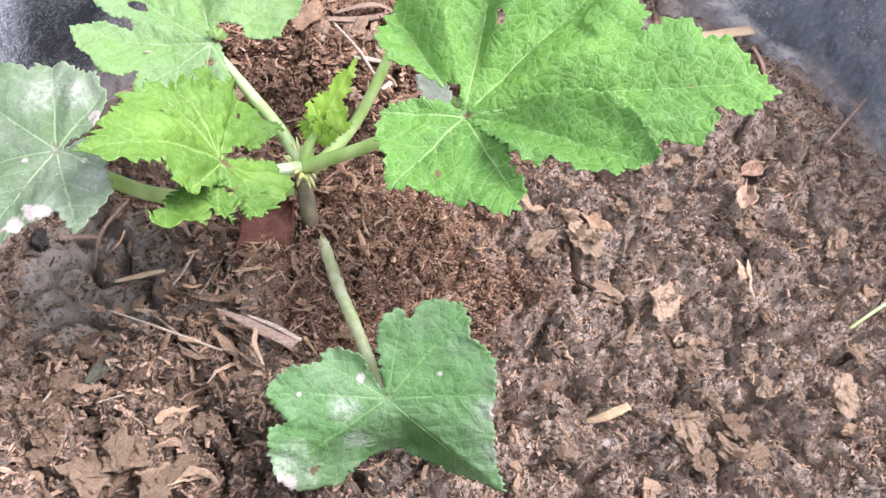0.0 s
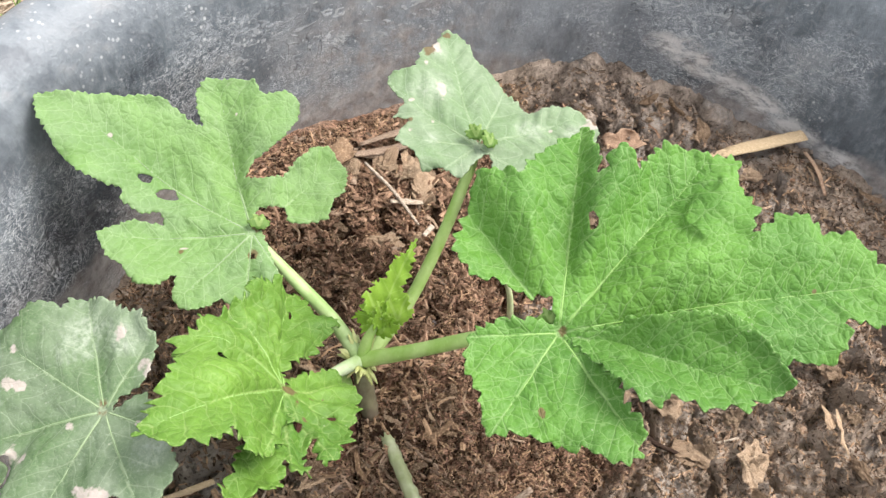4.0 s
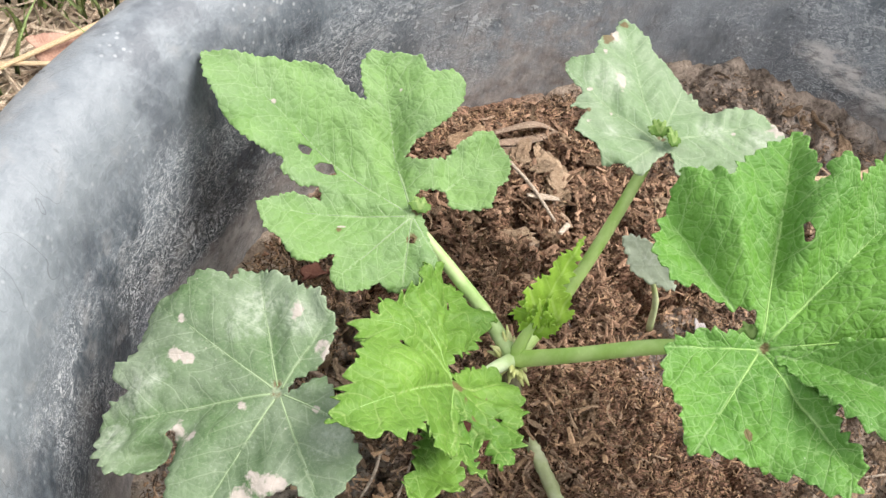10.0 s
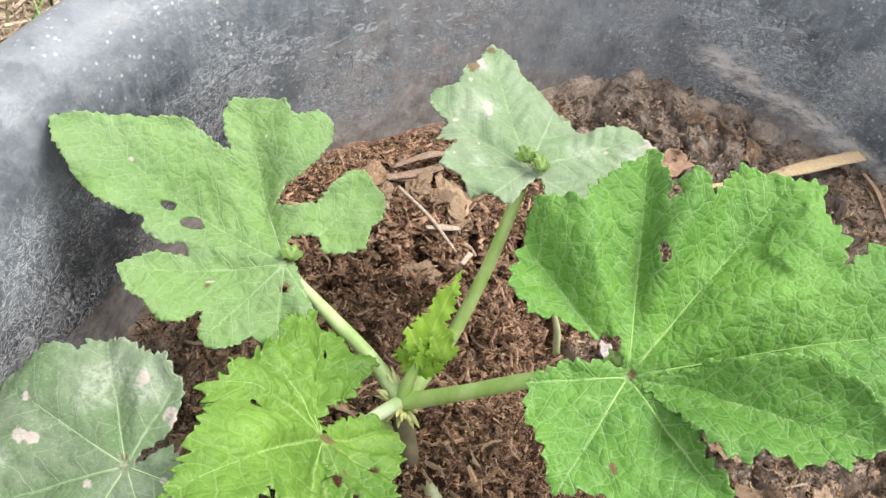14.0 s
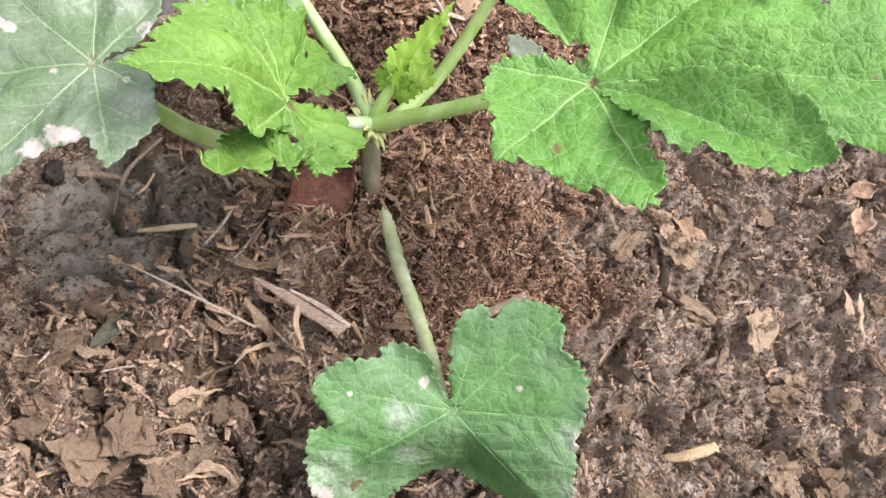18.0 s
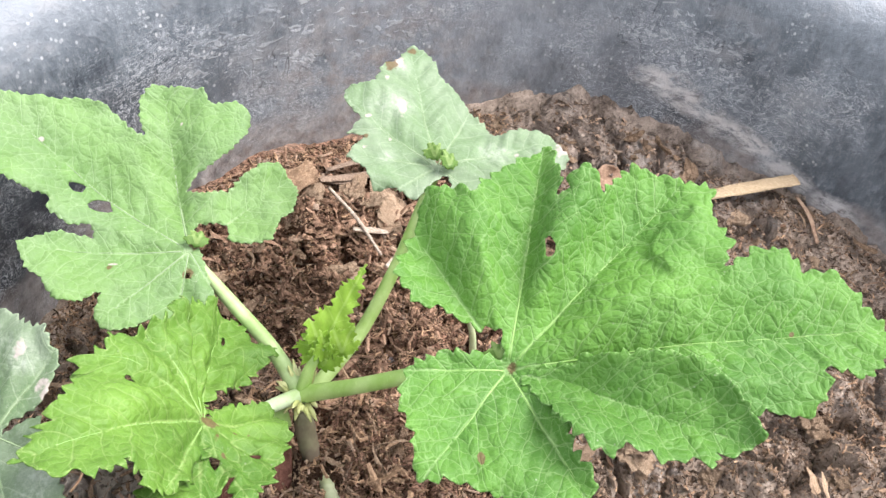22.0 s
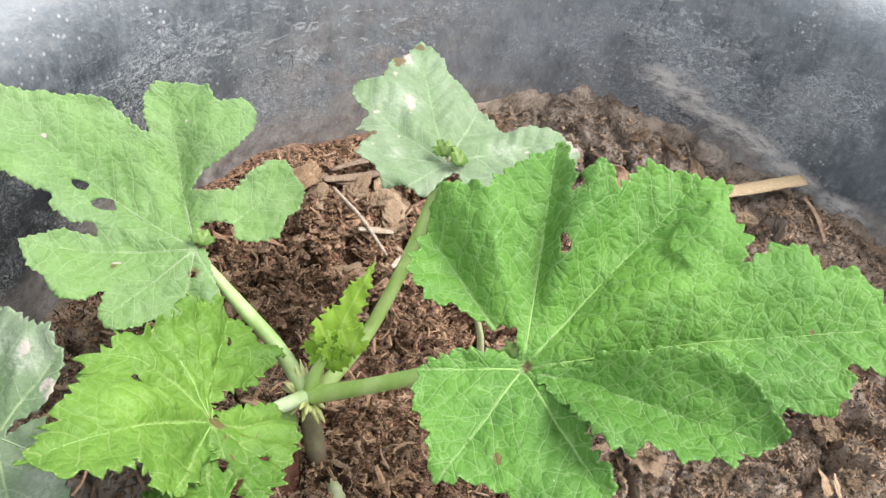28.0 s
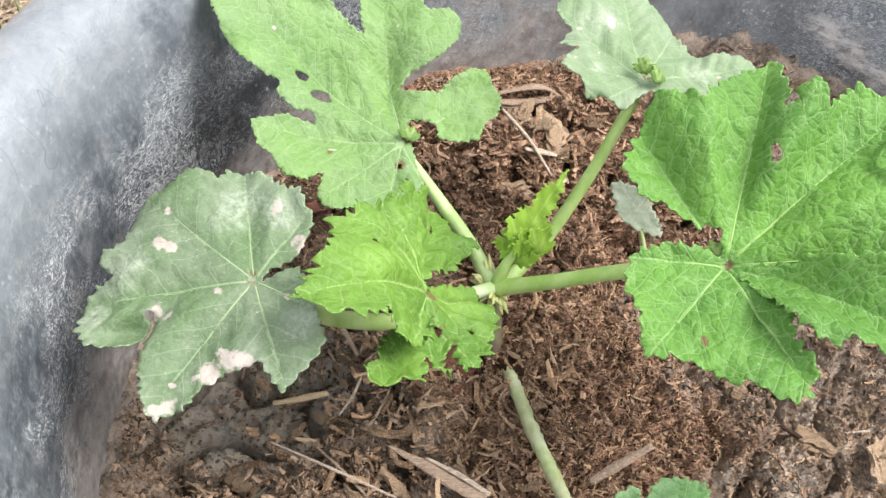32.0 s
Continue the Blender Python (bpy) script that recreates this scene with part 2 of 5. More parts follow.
def tub_material():
    """Scuffed black plastic under a grey dust film: blisters, pale flecks, scratches and a mud tide mark; the lip's sky
    sheen and the shade behind the leaves are painted into the colour.
    """
    m = Nodes("scuffed_black_plastic")
    cloudy, streak = m.noise(11, 7, 0.65), m.noise(42, 6, 0.65, m.scaled(1.0, 1.0, 0.3))
    grain, mottle = m.noise(330, 5, 0.7, m.scaled(1, 1, 0.45)), m.noise(95, 6, 0.7)
    col = m.mix(m.ramp(cloudy, 0.32, 0.68), (0.026, 0.036, 0.046), (0.135, 0.156, 0.172))
    col = m.mix(m.ramp(streak, 0.45, 0.75, 0, 0.5), col, (0.22, 0.25, 0.265))
    col = m.mix(m.ramp(mottle, 0.52, 0.72, 0, 0.45), col, (0.30, 0.330, 0.342))
    col = m.mix(m.ramp(mottle, 0.45, 0.25, 0, 0.5), col, (0.035, 0.040, 0.050))
    col = m.mix(m.ramp(grain, 0.50, 0.76, 0, 0.38), col, (0.44, 0.45, 0.46))
    col = m.mix(m.ramp(grain, 0.48, 0.27, 0, 0.42), col, (0.022, 0.025, 0.032))
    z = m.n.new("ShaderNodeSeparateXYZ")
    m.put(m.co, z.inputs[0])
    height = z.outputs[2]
    # Shade behind the left-hand leaves, painted as darker plastic low on the wall.
    painted_shade = m.math("ADD", height, m.math("MULTIPLY", m.math("SUBTRACT", m.noise(9, 5), 0.5), 0.10))
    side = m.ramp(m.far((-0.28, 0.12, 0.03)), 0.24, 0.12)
    col = m.mix(m.math("MULTIPLY", m.ramp(painted_shade, 0.090, 0.050, 0, 0.8), side), col, (0.018, 0.021, 0.027))
    wet = None
    for point in ((0.061, 0.318, 0.036), (0.092, 0.311, 0.040), (0.129, 0.297, 0.030), (0.158, 0.283, 0.018)):
        d = m.ramp(m.math("ADD", m.far(point, (0.8, 0.8, 1.5)), m.math("MULTIPLY", m.math("SUBTRACT", streak, 0.5), 0.03)), 0.038, 0.022)
        wet = d if wet is None else m.math("MAXIMUM", wet, d)
    col = m.mix(m.math("MULTIPLY", wet, 0.85), col, (0.020, 0.022, 0.027))
    # The lip's sky reflection, painted as a paler colour near the top.
    lip_sheen = m.math("ADD", m.math("ADD", height, m.ramp(z.outputs[1], 0.08, 0.26, 0.016, 0.0)), m.math("MULTIPLY", m.math("SUBTRACT", m.noise(9, 5), 0.5), 0.05))
    col = m.mix(m.ramp(lip_sheen, 0.104, 0.148, 0, 0.9), col, m.mix(m.ramp(mottle, 0.3, 0.7), (0.168, 0.186, 0.200), (0.250, 0.268, 0.280)))
    for grain_size, stretch, amount, place in ((60, 1.8, 0.95, 0.47), (120, 1.2, 0.8, 0.48)):
        line = m.noise(grain_size, 3, 0.6, m.scaled(1, 1, stretch), 3.0)
        peel = m.math("MULTIPLY", m.ramp(line, 0.50, 0.515), m.ramp(line, 0.545, 0.52))
        peel = m.math("MULTIPLY", peel, m.ramp(m.noise(11, 4, 0.6), place, place + 0.08))
        peel = m.math("MULTIPLY", peel, m.ramp(height, 0.115, 0.09))
        col = m.mix(m.math("MULTIPLY", peel, amount), col, (0.58, 0.585, 0.59))
    patch = m.ramp(m.noise(24, 5, 0.6, m.scaled(1, 1, 1.4)), 0.56, 0.64)
    col = m.mix(m.math("MULTIPLY", patch, 0.35), col, (0.30, 0.29, 0.28))
    patch = m.ramp(m.noise(19, 5, 0.65), 0.44, 0.36)
    col = m.mix(m.math("MULTIPLY", patch, 0.5), col, (0.040, 0.046, 0.058))
    # Sky light on the right back wall, painted as a paler colour.
    dust_and_light = m.math("MULTIPLY", m.ramp(m.far((0.21, 0.25, 0.07)), 0.19, 0.07), m.ramp(m.noise(45, 7, 0.75, m.scaled(1, 1, 0.6)), 0.40, 0.62, 0.05, 0.34))
    col = m.mix(dust_and_light, col, (0.28, 0.315, 0.335))
    # Pale dusty patch on the back wall behind the plant.
    dust_and_light = m.math("MULTIPLY", m.ramp(m.far((-0.03, 0.315, 0.05)), 0.19, 0.07), m.ramp(m.noise(38, 7, 0.75, m.scaled(1, 1, 0.6)), 0.36, 0.62, 0.25, 0.8))
    col = m.mix(dust_and_light, col, (0.33, 0.345, 0.36))
    fleck = m.math("MULTIPLY", m.ramp(m.cells(210, "F1", m.scaled(1, 1, 0.8)), 0.23, 0.12), m.ramp(m.noise(26, 4), 0.47, 0.60))
    col = m.mix(m.math("MULTIPLY", fleck, m.ramp(z.outputs[1], 0.12, 0.26, 0.25, 0.75)), col, (0.55, 0.55, 0.54))
    line = m.noise(60, 2, 0.5, m.scaled(1, 1, 4), 2.5)
    scratch = m.math("MULTIPLY", m.ramp(line, 0.492, 0.503), m.ramp(line, 0.514, 0.503))
    scratch = m.math("MULTIPLY", scratch, m.ramp(m.noise(13, 3), 0.48, 0.6))
    col = m.mix(m.math("MULTIPLY", scratch, m.ramp(z.outputs[1], 0.12, 0.22, 0.3, 0.85)), col, (0.58, 0.59, 0.59))
    crack = m.noise(19, 3, 0.6, m.scaled(1, 1, 0.6), 1.2)
    crack = m.math("MULTIPLY", m.ramp(crack, 0.497, 0.501), m.ramp(crack, 0.506, 0.501))
    crack = m.math("MULTIPLY", crack, m.ramp(m.noise(7, 2), 0.5, 0.58))
    col = m.mix(m.math("MULTIPLY", crack, 0.8), col, (0.02, 0.02, 0.024))
    tide = m.math("ADD", height, m.math("MULTIPLY", m.math("SUBTRACT", m.noise(14, 6, 0.6), 0.5), 0.10))
    smear = None
    for point in ((0.122, 0.300, 0.053), (0.140, 0.292, 0.045), (0.157, 0.284, 0.039), (0.172, 0.275, 0.034), (0.188, 0.265, 0.030), (0.212, 0.245, 0.022), (0.240, 0.217, 0.017)):
        d = m.ramp(m.math("ADD", m.far(point, (0.7, 0.7, 1.7)), m.math("MULTIPLY", m.math("SUBTRACT", streak, 0.5), 0.02)), 0.017, 0.008)
        smear = d if smear is None else m.math("MAXIMUM", smear, d)
    spill = m.math("MAXIMUM", m.ramp(m.far((-0.08, 0.31, 0.02)), 0.11, 0.03), smear)
    spill = m.math("MULTIPLY", spill, m.ramp(m.noise(60, 7, 0.72), 0.42, 0.58))
    mud = m.math("MULTIPLY", m.math("MAXIMUM", m.ramp(tide, 0.032, 0.014), spill), m.ramp(m.noise(130, 5), 0.3, 0.6, 0.4, 0.95))
    col = m.mix(mud, col, m.mix(m.ramp(mottle, 0.35, 0.65), (0.17, 0.14, 0.125), (0.40, 0.365, 0.34)))
    col = m.mix(m.math("MULTIPLY", m.math("MULTIPLY", smear, m.ramp(m.noise(120, 7, 0.75, m.scaled(0.5, 0.5, 1.2)), 0.42, 0.54)), 0.9), col, m.mix(mottle, (0.48, 0.45, 0.42), (0.74, 0.72, 0.69)))
    blister = m.math("MULTIPLY", m.ramp(m.noise(120, 2, 0.5, m.scaled(1, 1, 1.9), 1.0), 0.60, 0.635), m.ramp(m.noise(8, 3), 0.42, 0.56))
    blister = m.math("MULTIPLY", blister, m.ramp(z.outputs[1], 0.22, 0.27, 0.06, 1.0))
    blister = m.math("MULTIPLY", blister, m.math("MULTIPLY", m.ramp(height, 0.125, 0.105), m.ramp(height, 0.045, 0.065)))
    col = m.mix(m.math("MULTIPLY", blister, 0.6), col, (0.50, 0.505, 0.51))
    col = m.mix(1.0, col, (0.985, 1.0, 0.985), "MULTIPLY")
    nrm = m.bump(blister, 0.5, 0.001, m.bump(grain, 0.5, 0.0008, m.bump(mottle, 0.5, 0.0025)))
    return m.done(col, m.ramp(mottle, 0.3, 0.75, 0.36, 0.62), nrm, 0.55)


def soil_material():
    """Wet peat and mud: reddish peat round the plant, grey mud beyond, tan crumbs everywhere."""
    m = Nodes("peat_soil")
    lump, mid, fine = m.noise(16, 5, 0.6), m.noise(75, 6, 0.68), m.noise(430, 5, 0.72)
    fibre = m.noise(170, 4, 0.6, m.scaled(1, 4, 1), 1.8)
    wob = m.math("MULTIPLY", m.math("SUBTRACT", lump, 0.5), 0.14)
    ring = m.math("ADD", m.far((-0.075, 0.035, 0), (1, 1, 0)), wob)
    back = m.math("ADD", m.far((-0.09, 0.18, 0), (1, 1, 0)), wob)
    peat = m.math("MAXIMUM", m.ramp(ring, 0.105, 0.075), m.ramp(back, 0.14, 0.10))
    dark = m.mix(m.ramp(fibre, 0.35, 0.65), (0.030, 0.017, 0.011), (0.62, 0.365, 0.240))
    mud = m.mix(m.ramp(mid, 0.32, 0.68), (0.225, 0.173, 0.130), (0.68, 0.540, 0.415))
    tan = m.math("ADD", m.far((-0.20, -0.10, 0), (1, 1, 0)), wob)
    mud = m.mix(m.ramp(tan, 0.14, 0.07, 0, 0.7), mud, m.mix(m.ramp(mid, 0.35, 0.65), (0.065, 0.045, 0.031), (0.38, 0.275, 0.188)))
    grey = m.math("ADD", m.far((-0.245, 0.032, 0), (1, 1.1, 0)), m.math("MULTIPLY", wob, 0.5))
    mud = m.mix(m.ramp(grey, 0.062, 0.045, 0, 0.92), mud, m.mix(mid, (0.33, 0.283, 0.218), (0.50, 0.435, 0.345)))
    bank = m.math("ADD", m.far((0.13, 0.30, 0), (1, 1, 0)), m.math("MULTIPLY", wob, 0.5))
    mud = m.mix(m.ramp(bank, 0.12, 0.08, 0, 0.9), mud, m.mix(m.ramp(mid, 0.35, 0.65), (0.110, 0.084, 0.066), (0.50, 0.405, 0.325)))
    mud = m.mix(m.math("MULTIPLY", m.ramp(m.cells(260, "F1"), 0.30, 0.20), m.ramp(grey, 0.062, 0.045, 0, 0.7)), mud, (0.035, 0.027, 0.020))
    col = m.mix(peat, mud, dark)
    col = m.mix(m.ramp(fine, 0.54, 0.76, 0, 0.4), col, (0.46, 0.36, 0.25))
    col = m.mix(m.ramp(fine, 0.46, 0.32, 0, 0.65), col, (0.014, 0.009, 0.006))
    # Random dark patches in the colour, standing in for shade in soil crevices.
    painted_shade = m.math("MULTIPLY", m.ramp(m.noise(52, 7, 0.7, None, 1.2), 0.47, 0.40), m.ramp(m.noise(150, 4, 0.6), 0.32, 0.52, 0.4, 1.0))
    col = m.mix(m.math("MULTIPLY", m.math("MULTIPLY", painted_shade, 0.72), m.ramp(grey, 0.045, 0.065, 0.25, 1.0)), col, (0.010, 0.007, 0.005))
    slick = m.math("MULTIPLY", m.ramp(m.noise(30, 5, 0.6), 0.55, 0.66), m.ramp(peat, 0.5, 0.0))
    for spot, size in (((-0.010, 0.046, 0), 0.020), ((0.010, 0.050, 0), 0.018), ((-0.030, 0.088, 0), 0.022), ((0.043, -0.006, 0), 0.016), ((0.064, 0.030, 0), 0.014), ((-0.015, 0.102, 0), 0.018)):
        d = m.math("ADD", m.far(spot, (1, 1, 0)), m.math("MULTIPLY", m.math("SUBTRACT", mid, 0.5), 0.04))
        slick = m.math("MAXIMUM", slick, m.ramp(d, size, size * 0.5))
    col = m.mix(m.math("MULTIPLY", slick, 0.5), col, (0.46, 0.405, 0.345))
    nrm = m.bump(mid, 0.9, 0.006, m.bump(fine, 1.0, 0.0028, m.bump(fibre, 0.8, 0.003)))
    return m.done(col, m.mix(slick, m.ramp(mid, 0.35, 0.7, 0.5, 0.9), (0.34, 0.34, 0.34)), nrm, m.mix(slick, (0.02, 0.02, 0.02), (0.5, 0.5, 0.5)))


def litter_material(name, dark, light, rand="object", grain=(1, 1, 1), rough=0.8, scale=160, lean=1.7, low_tone=(0.55, 0.5, 0.48)):
    """Dry plant matter: every piece a tone of its own between dark and light."""
    m = Nodes(name)
    pick = m.math("POWER", m.chance() if rand == "object" else m.island(), lean)
    fine = m.noise(scale, 5, 0.65, m.scaled(*grain))
    col = m.mix(pick, dark, light)
    # Darker tone in the low parts of the grain that drives the bump.
    col = m.mix(m.ramp(fine, 0.35, 0.7), m.mix(1.0, col, low_tone, "MULTIPLY"), col)
    col = m.mix(m.ramp(m.noise(scale * 5, 3), 0.5, 0.75, 0, 0.4), col, tuple(min(1, c * 1.4) for c in light))
    return m.done(col, rough, m.bump(fine, 0.8, 0.002, m.bump(m.noise(scale * 4, 4), 0.7, 0.001)), 0.03)


def field_material():
    m = Nodes("straw_strewn_earth")
    a, b, c = m.noise(6, 6, 0.65), m.noise(60, 5, 0.7, m.scaled(1, 3, 1), 1.0), m.noise(330, 4, 0.7)
    col = m.mix(m.ramp(a, 0.35, 0.65), (0.42, 0.31, 0.23), (0.30, 0.25, 0.15))
    col = m.mix(m.ramp(b, 0.45, 0.7), col, (0.60, 0.48, 0.34))
    col = m.mix(m.ramp(c, 0.45, 0.25, 0, 0.6), col, (0.07, 0.05, 0.035))
    return m.done(col, 0.9, m.bump(b, 0.8, 0.01, m.bump(c, 0.6, 0.004)), 0.2)


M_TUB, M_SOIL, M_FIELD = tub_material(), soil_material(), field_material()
M_STALK = stalk_material("green_stalk", (0.30, 0.46, 0.105), (0.46, 0.60, 0.22))
M_STALK_PALE = stalk_material("pale_stalk", (0.27, 0.40, 0.13), (0.42, 0.53, 0.24))
M_WHITISH = stalk_material("whitish_stalk", (0.38, 0.50, 0.22), (0.56, 0.65, 0.42))
M_STEM = stalk_material("earthy_stem", (0.35, 0.43, 0.165), (0.56, 0.61, 0.355), 0.3)
M_STEM_DARK = stalk_material("soil_stained_stem", (0.135, 0.122, 0.060), (0.27, 0.255, 0.140), 0.7)
M_CRUMB = litter_material("tan_crumb", (0.36, 0.262, 0.176), (0.64, 0.480, 0.330), scale=6, lean=1.0, low_tone=(0.78, 0.72, 0.66))
M_BARK = litter_material("bark_flake", (0.30, 0.205, 0.130), (0.64, 0.455, 0.29), grain=(1, 6, 1), low_tone=(0.7, 0.64, 0.6))
M_FLAKE = litter_material("thin_bark_flake", (0.18, 0.125, 0.082), (0.56, 0.410, 0.275), scale=3.0, grain=(1, 4, 1), lean=1.4, low_tone=(0.65, 0.6, 0.55))
M_FIBRE = litter_material("peat_fibre", (0.016, 0.009, 0.006), (0.74, 0.50, 0.305), "island", rough=0.85, lean=1.25)
M_SHREDDED = litter_material("torn_bark", (0.14, 0.092, 0.058), (0.68, 0.50, 0.335), scale=6, grain=(1, 7, 7), lean=1.2, low_tone=(0.6, 0.55, 0.5))
M_PEAT_CLUMP = litter_material("peat_clump", (0.10, 0.060, 0.038), (0.22, 0.132, 0.085), scale=6, lean=1.0)
M_SHRED = litter_material("brown_shred", (0.10, 0.060, 0.038), (0.60, 0.395, 0.260), "island", lean=1.3)
M_CHAFF = litter_material("chaff", (0.10, 0.067, 0.044), (0.62, 0.45, 0.31), "island", lean=1.0)
M_CRUST = litter_material("mud_crumb", (0.075, 0.054, 0.038), (0.56, 0.425, 0.308), "island", scale=400)
M_PEATY = litter_material("peat_crumb", (0.010, 0.006, 0.004), (0.44, 0.265, 0.170), "island", scale=400)
M_STRAW = litter_material("dry_straw", (0.64, 0.48, 0.29), (0.76, 0.60, 0.39), low_tone=(0.8, 0.75, 0.7), grain=(1, 12, 12), rough=0.55)
M_GREYWOOD = litter_material("weathered_wood", (0.38, 0.285, 0.205), (0.58, 0.45, 0.335), grain=(1, 8, 8))
M_TWIG = litter_material("dark_twig", (0.06, 0.04, 0.03), (0.13, 0.09, 0.065), grain=(1, 6, 6))
M_PEBBLE = litter_material("grey_pebble", (0.13, 0.118, 0.102), (0.20, 0.182, 0.16), scale=4)
M_PALE_TWIG = litter_material("bleached_twig", (0.62, 0.52, 0.40), (0.74, 0.63, 0.50), grain=(1, 6, 6))
M_TAN = litter_material("tan_leaf", (0.36, 0.245, 0.165), (0.46, 0.33, 0.23), scale=90)
M_RUSSET = litter_material("russet_leaf", (0.14, 0.066, 0.046), (0.23, 0.112, 0.080), scale=140)
M_OLIVE = litter_material("olive_leaf", (0.10, 0.105, 0.075), (0.15, 0.15, 0.11), scale=120)
M_ASH = litter_material("ash_grey", (0.42, 0.38, 0.36), (0.52, 0.48, 0.46), scale=200)
M_PINK = litter_material("pink_leaf", (0.48, 0.30, 0.22), (0.56, 0.36, 0.27), scale=90)
M_GRASS = litter_material("grass_blade", (0.27, 0.40, 0.12), (0.56, 0.66, 0.32), "island", rough=0.6)
M_HAY = litter_material("field_straw", (0.40, 0.30, 0.21), (0.86, 0.72, 0.54), "island")


# ---- mesh helpers ----
def part(name, bm, material, parent=None, label="", smooth=True):
    """Links a bmesh, or a mesh, as one object, under a thing or a part."""
    if isinstance(bm, bpy.types.Mesh):
        mesh = bm
    else:
        mesh = bpy.data.meshes.new(name)
        bm.to_mesh(mesh), bm.free()
    if material and not mesh.materials:
        mesh.materials.append(material)
    if smooth:
        mesh.shade_smooth()
    ob = new(name, mesh)
    ob.parent = parent
    return tagged(ob, label)


def raw(name, verts, faces):
    mesh = bpy.data.meshes.new(name)
    mesh.from_pydata([tuple(map(float, v)) for v in verts], [], [tuple(map(int, f)) for f in faces])
    mesh.update()
    return mesh


def spline(points, steps):
    """A Catmull-Rom line through the points."""
    p = [np.array(q, float) for q in points]
    p = [2 * p[0] - p[1], *p, 2 * p[-1] - p[-2]]
    out = []
    for a, b, c, d in zip(p, p[1:], p[2:], p[3:]):
        for i in range(steps):
            t = i / steps
            out.append(0.5 * (2 * b + (c - a) * t + (2 * a - 5 * b + 4 * c - d) * t * t + (3 * b - a - 3 * c + d) * t**3))
    return np.array([*out, p[-2]])


def tube(name, points, radii, sides=10, steps=7, rough=0.0, ribs=0.0, flat=1.0):
    """A stalk along a line, with radii from its start to its end, light ribs and an uneven skin."""
    line = spline(points, steps)
    rad = np.interp(np.linspace(0, 1, len(line)), np.linspace(0, 1, len(radii)), radii)
    rng = np.random.default_rng(len(name) + int(1e5 * abs(line[0][0])))
    verts, faces, up = [], [], np.array([0.13, 0.21, 0.97])
    for i, (c, r) in enumerate(zip(line, rad)):
        way = line[min(i + 1, len(line) - 1)] - line[max(i - 1, 0)]
        way = way / np.linalg.norm(way)
        u = np.cross(up, way)
        u /= np.linalg.norm(u)
        v = np.cross(way, u)
        for k in range(sides):
            a = 2 * math.pi * k / sides
            q = r * (1 + ribs * (k % 2) + rough * rng.uniform(-1, 1))
            verts.append(c + q * (math.cos(a) * u + flat * math.sin(a) * v))
    for i in range(len(line) - 1):
        for k in range(sides):
            j = (k + 1) % sides
            faces.append((i * sides + k, i * sides + j, (i + 1) * sides + j, (i + 1) * sides + k))
    faces.append(tuple(range(sides - 1, -1, -1)))
    faces.append(tuple((len(line) - 1) * sides + k for k in range(sides)))
    return raw(name, verts, faces)


def smooth_step(x, a, b):
    t = np.clip((x - a) / (b - a), 0, 1)
    return t * t * (3 - 2 * t)


# ---- the ground outside the tub ----
GROUND_Z = -0.19


def field():
    """One sheet to the horizon, finer and uneven round the tub."""
    rings = [0.0, 0.2, 0.36, *np.linspace(0.40, 1.4, 34), 1.7, 2.2, 3, 5, 9, 18, 40, 120, 400, 1500, 4000]
    verts, faces, n = [], [], 120
    for r in rings:
        for k in range(n):
            a = 2 * math.pi * k / n
            x, y = r * math.cos(a), r * math.sin(a)
            z = 0.02 * noise.noise((x * 4, y * 4, 3)) + 0.012 * noise.noise((x * 13, y * 13, 5)) if r < 40 else 0.0
            verts.append((x, y, GROUND_Z + z - 0.01))
    for i in range(len(rings) - 1):
        for k in range(n):
            j = (k + 1) % n
            faces.append((i * n + k, i * n + j, (i + 1) * n + j, (i + 1) * n + k))
    ob = part("ground", raw("ground", verts, faces), M_FIELD)
    return tagged(ob, "bare earth strewn with straw and thin grass", "ground", kind="structure")


field()


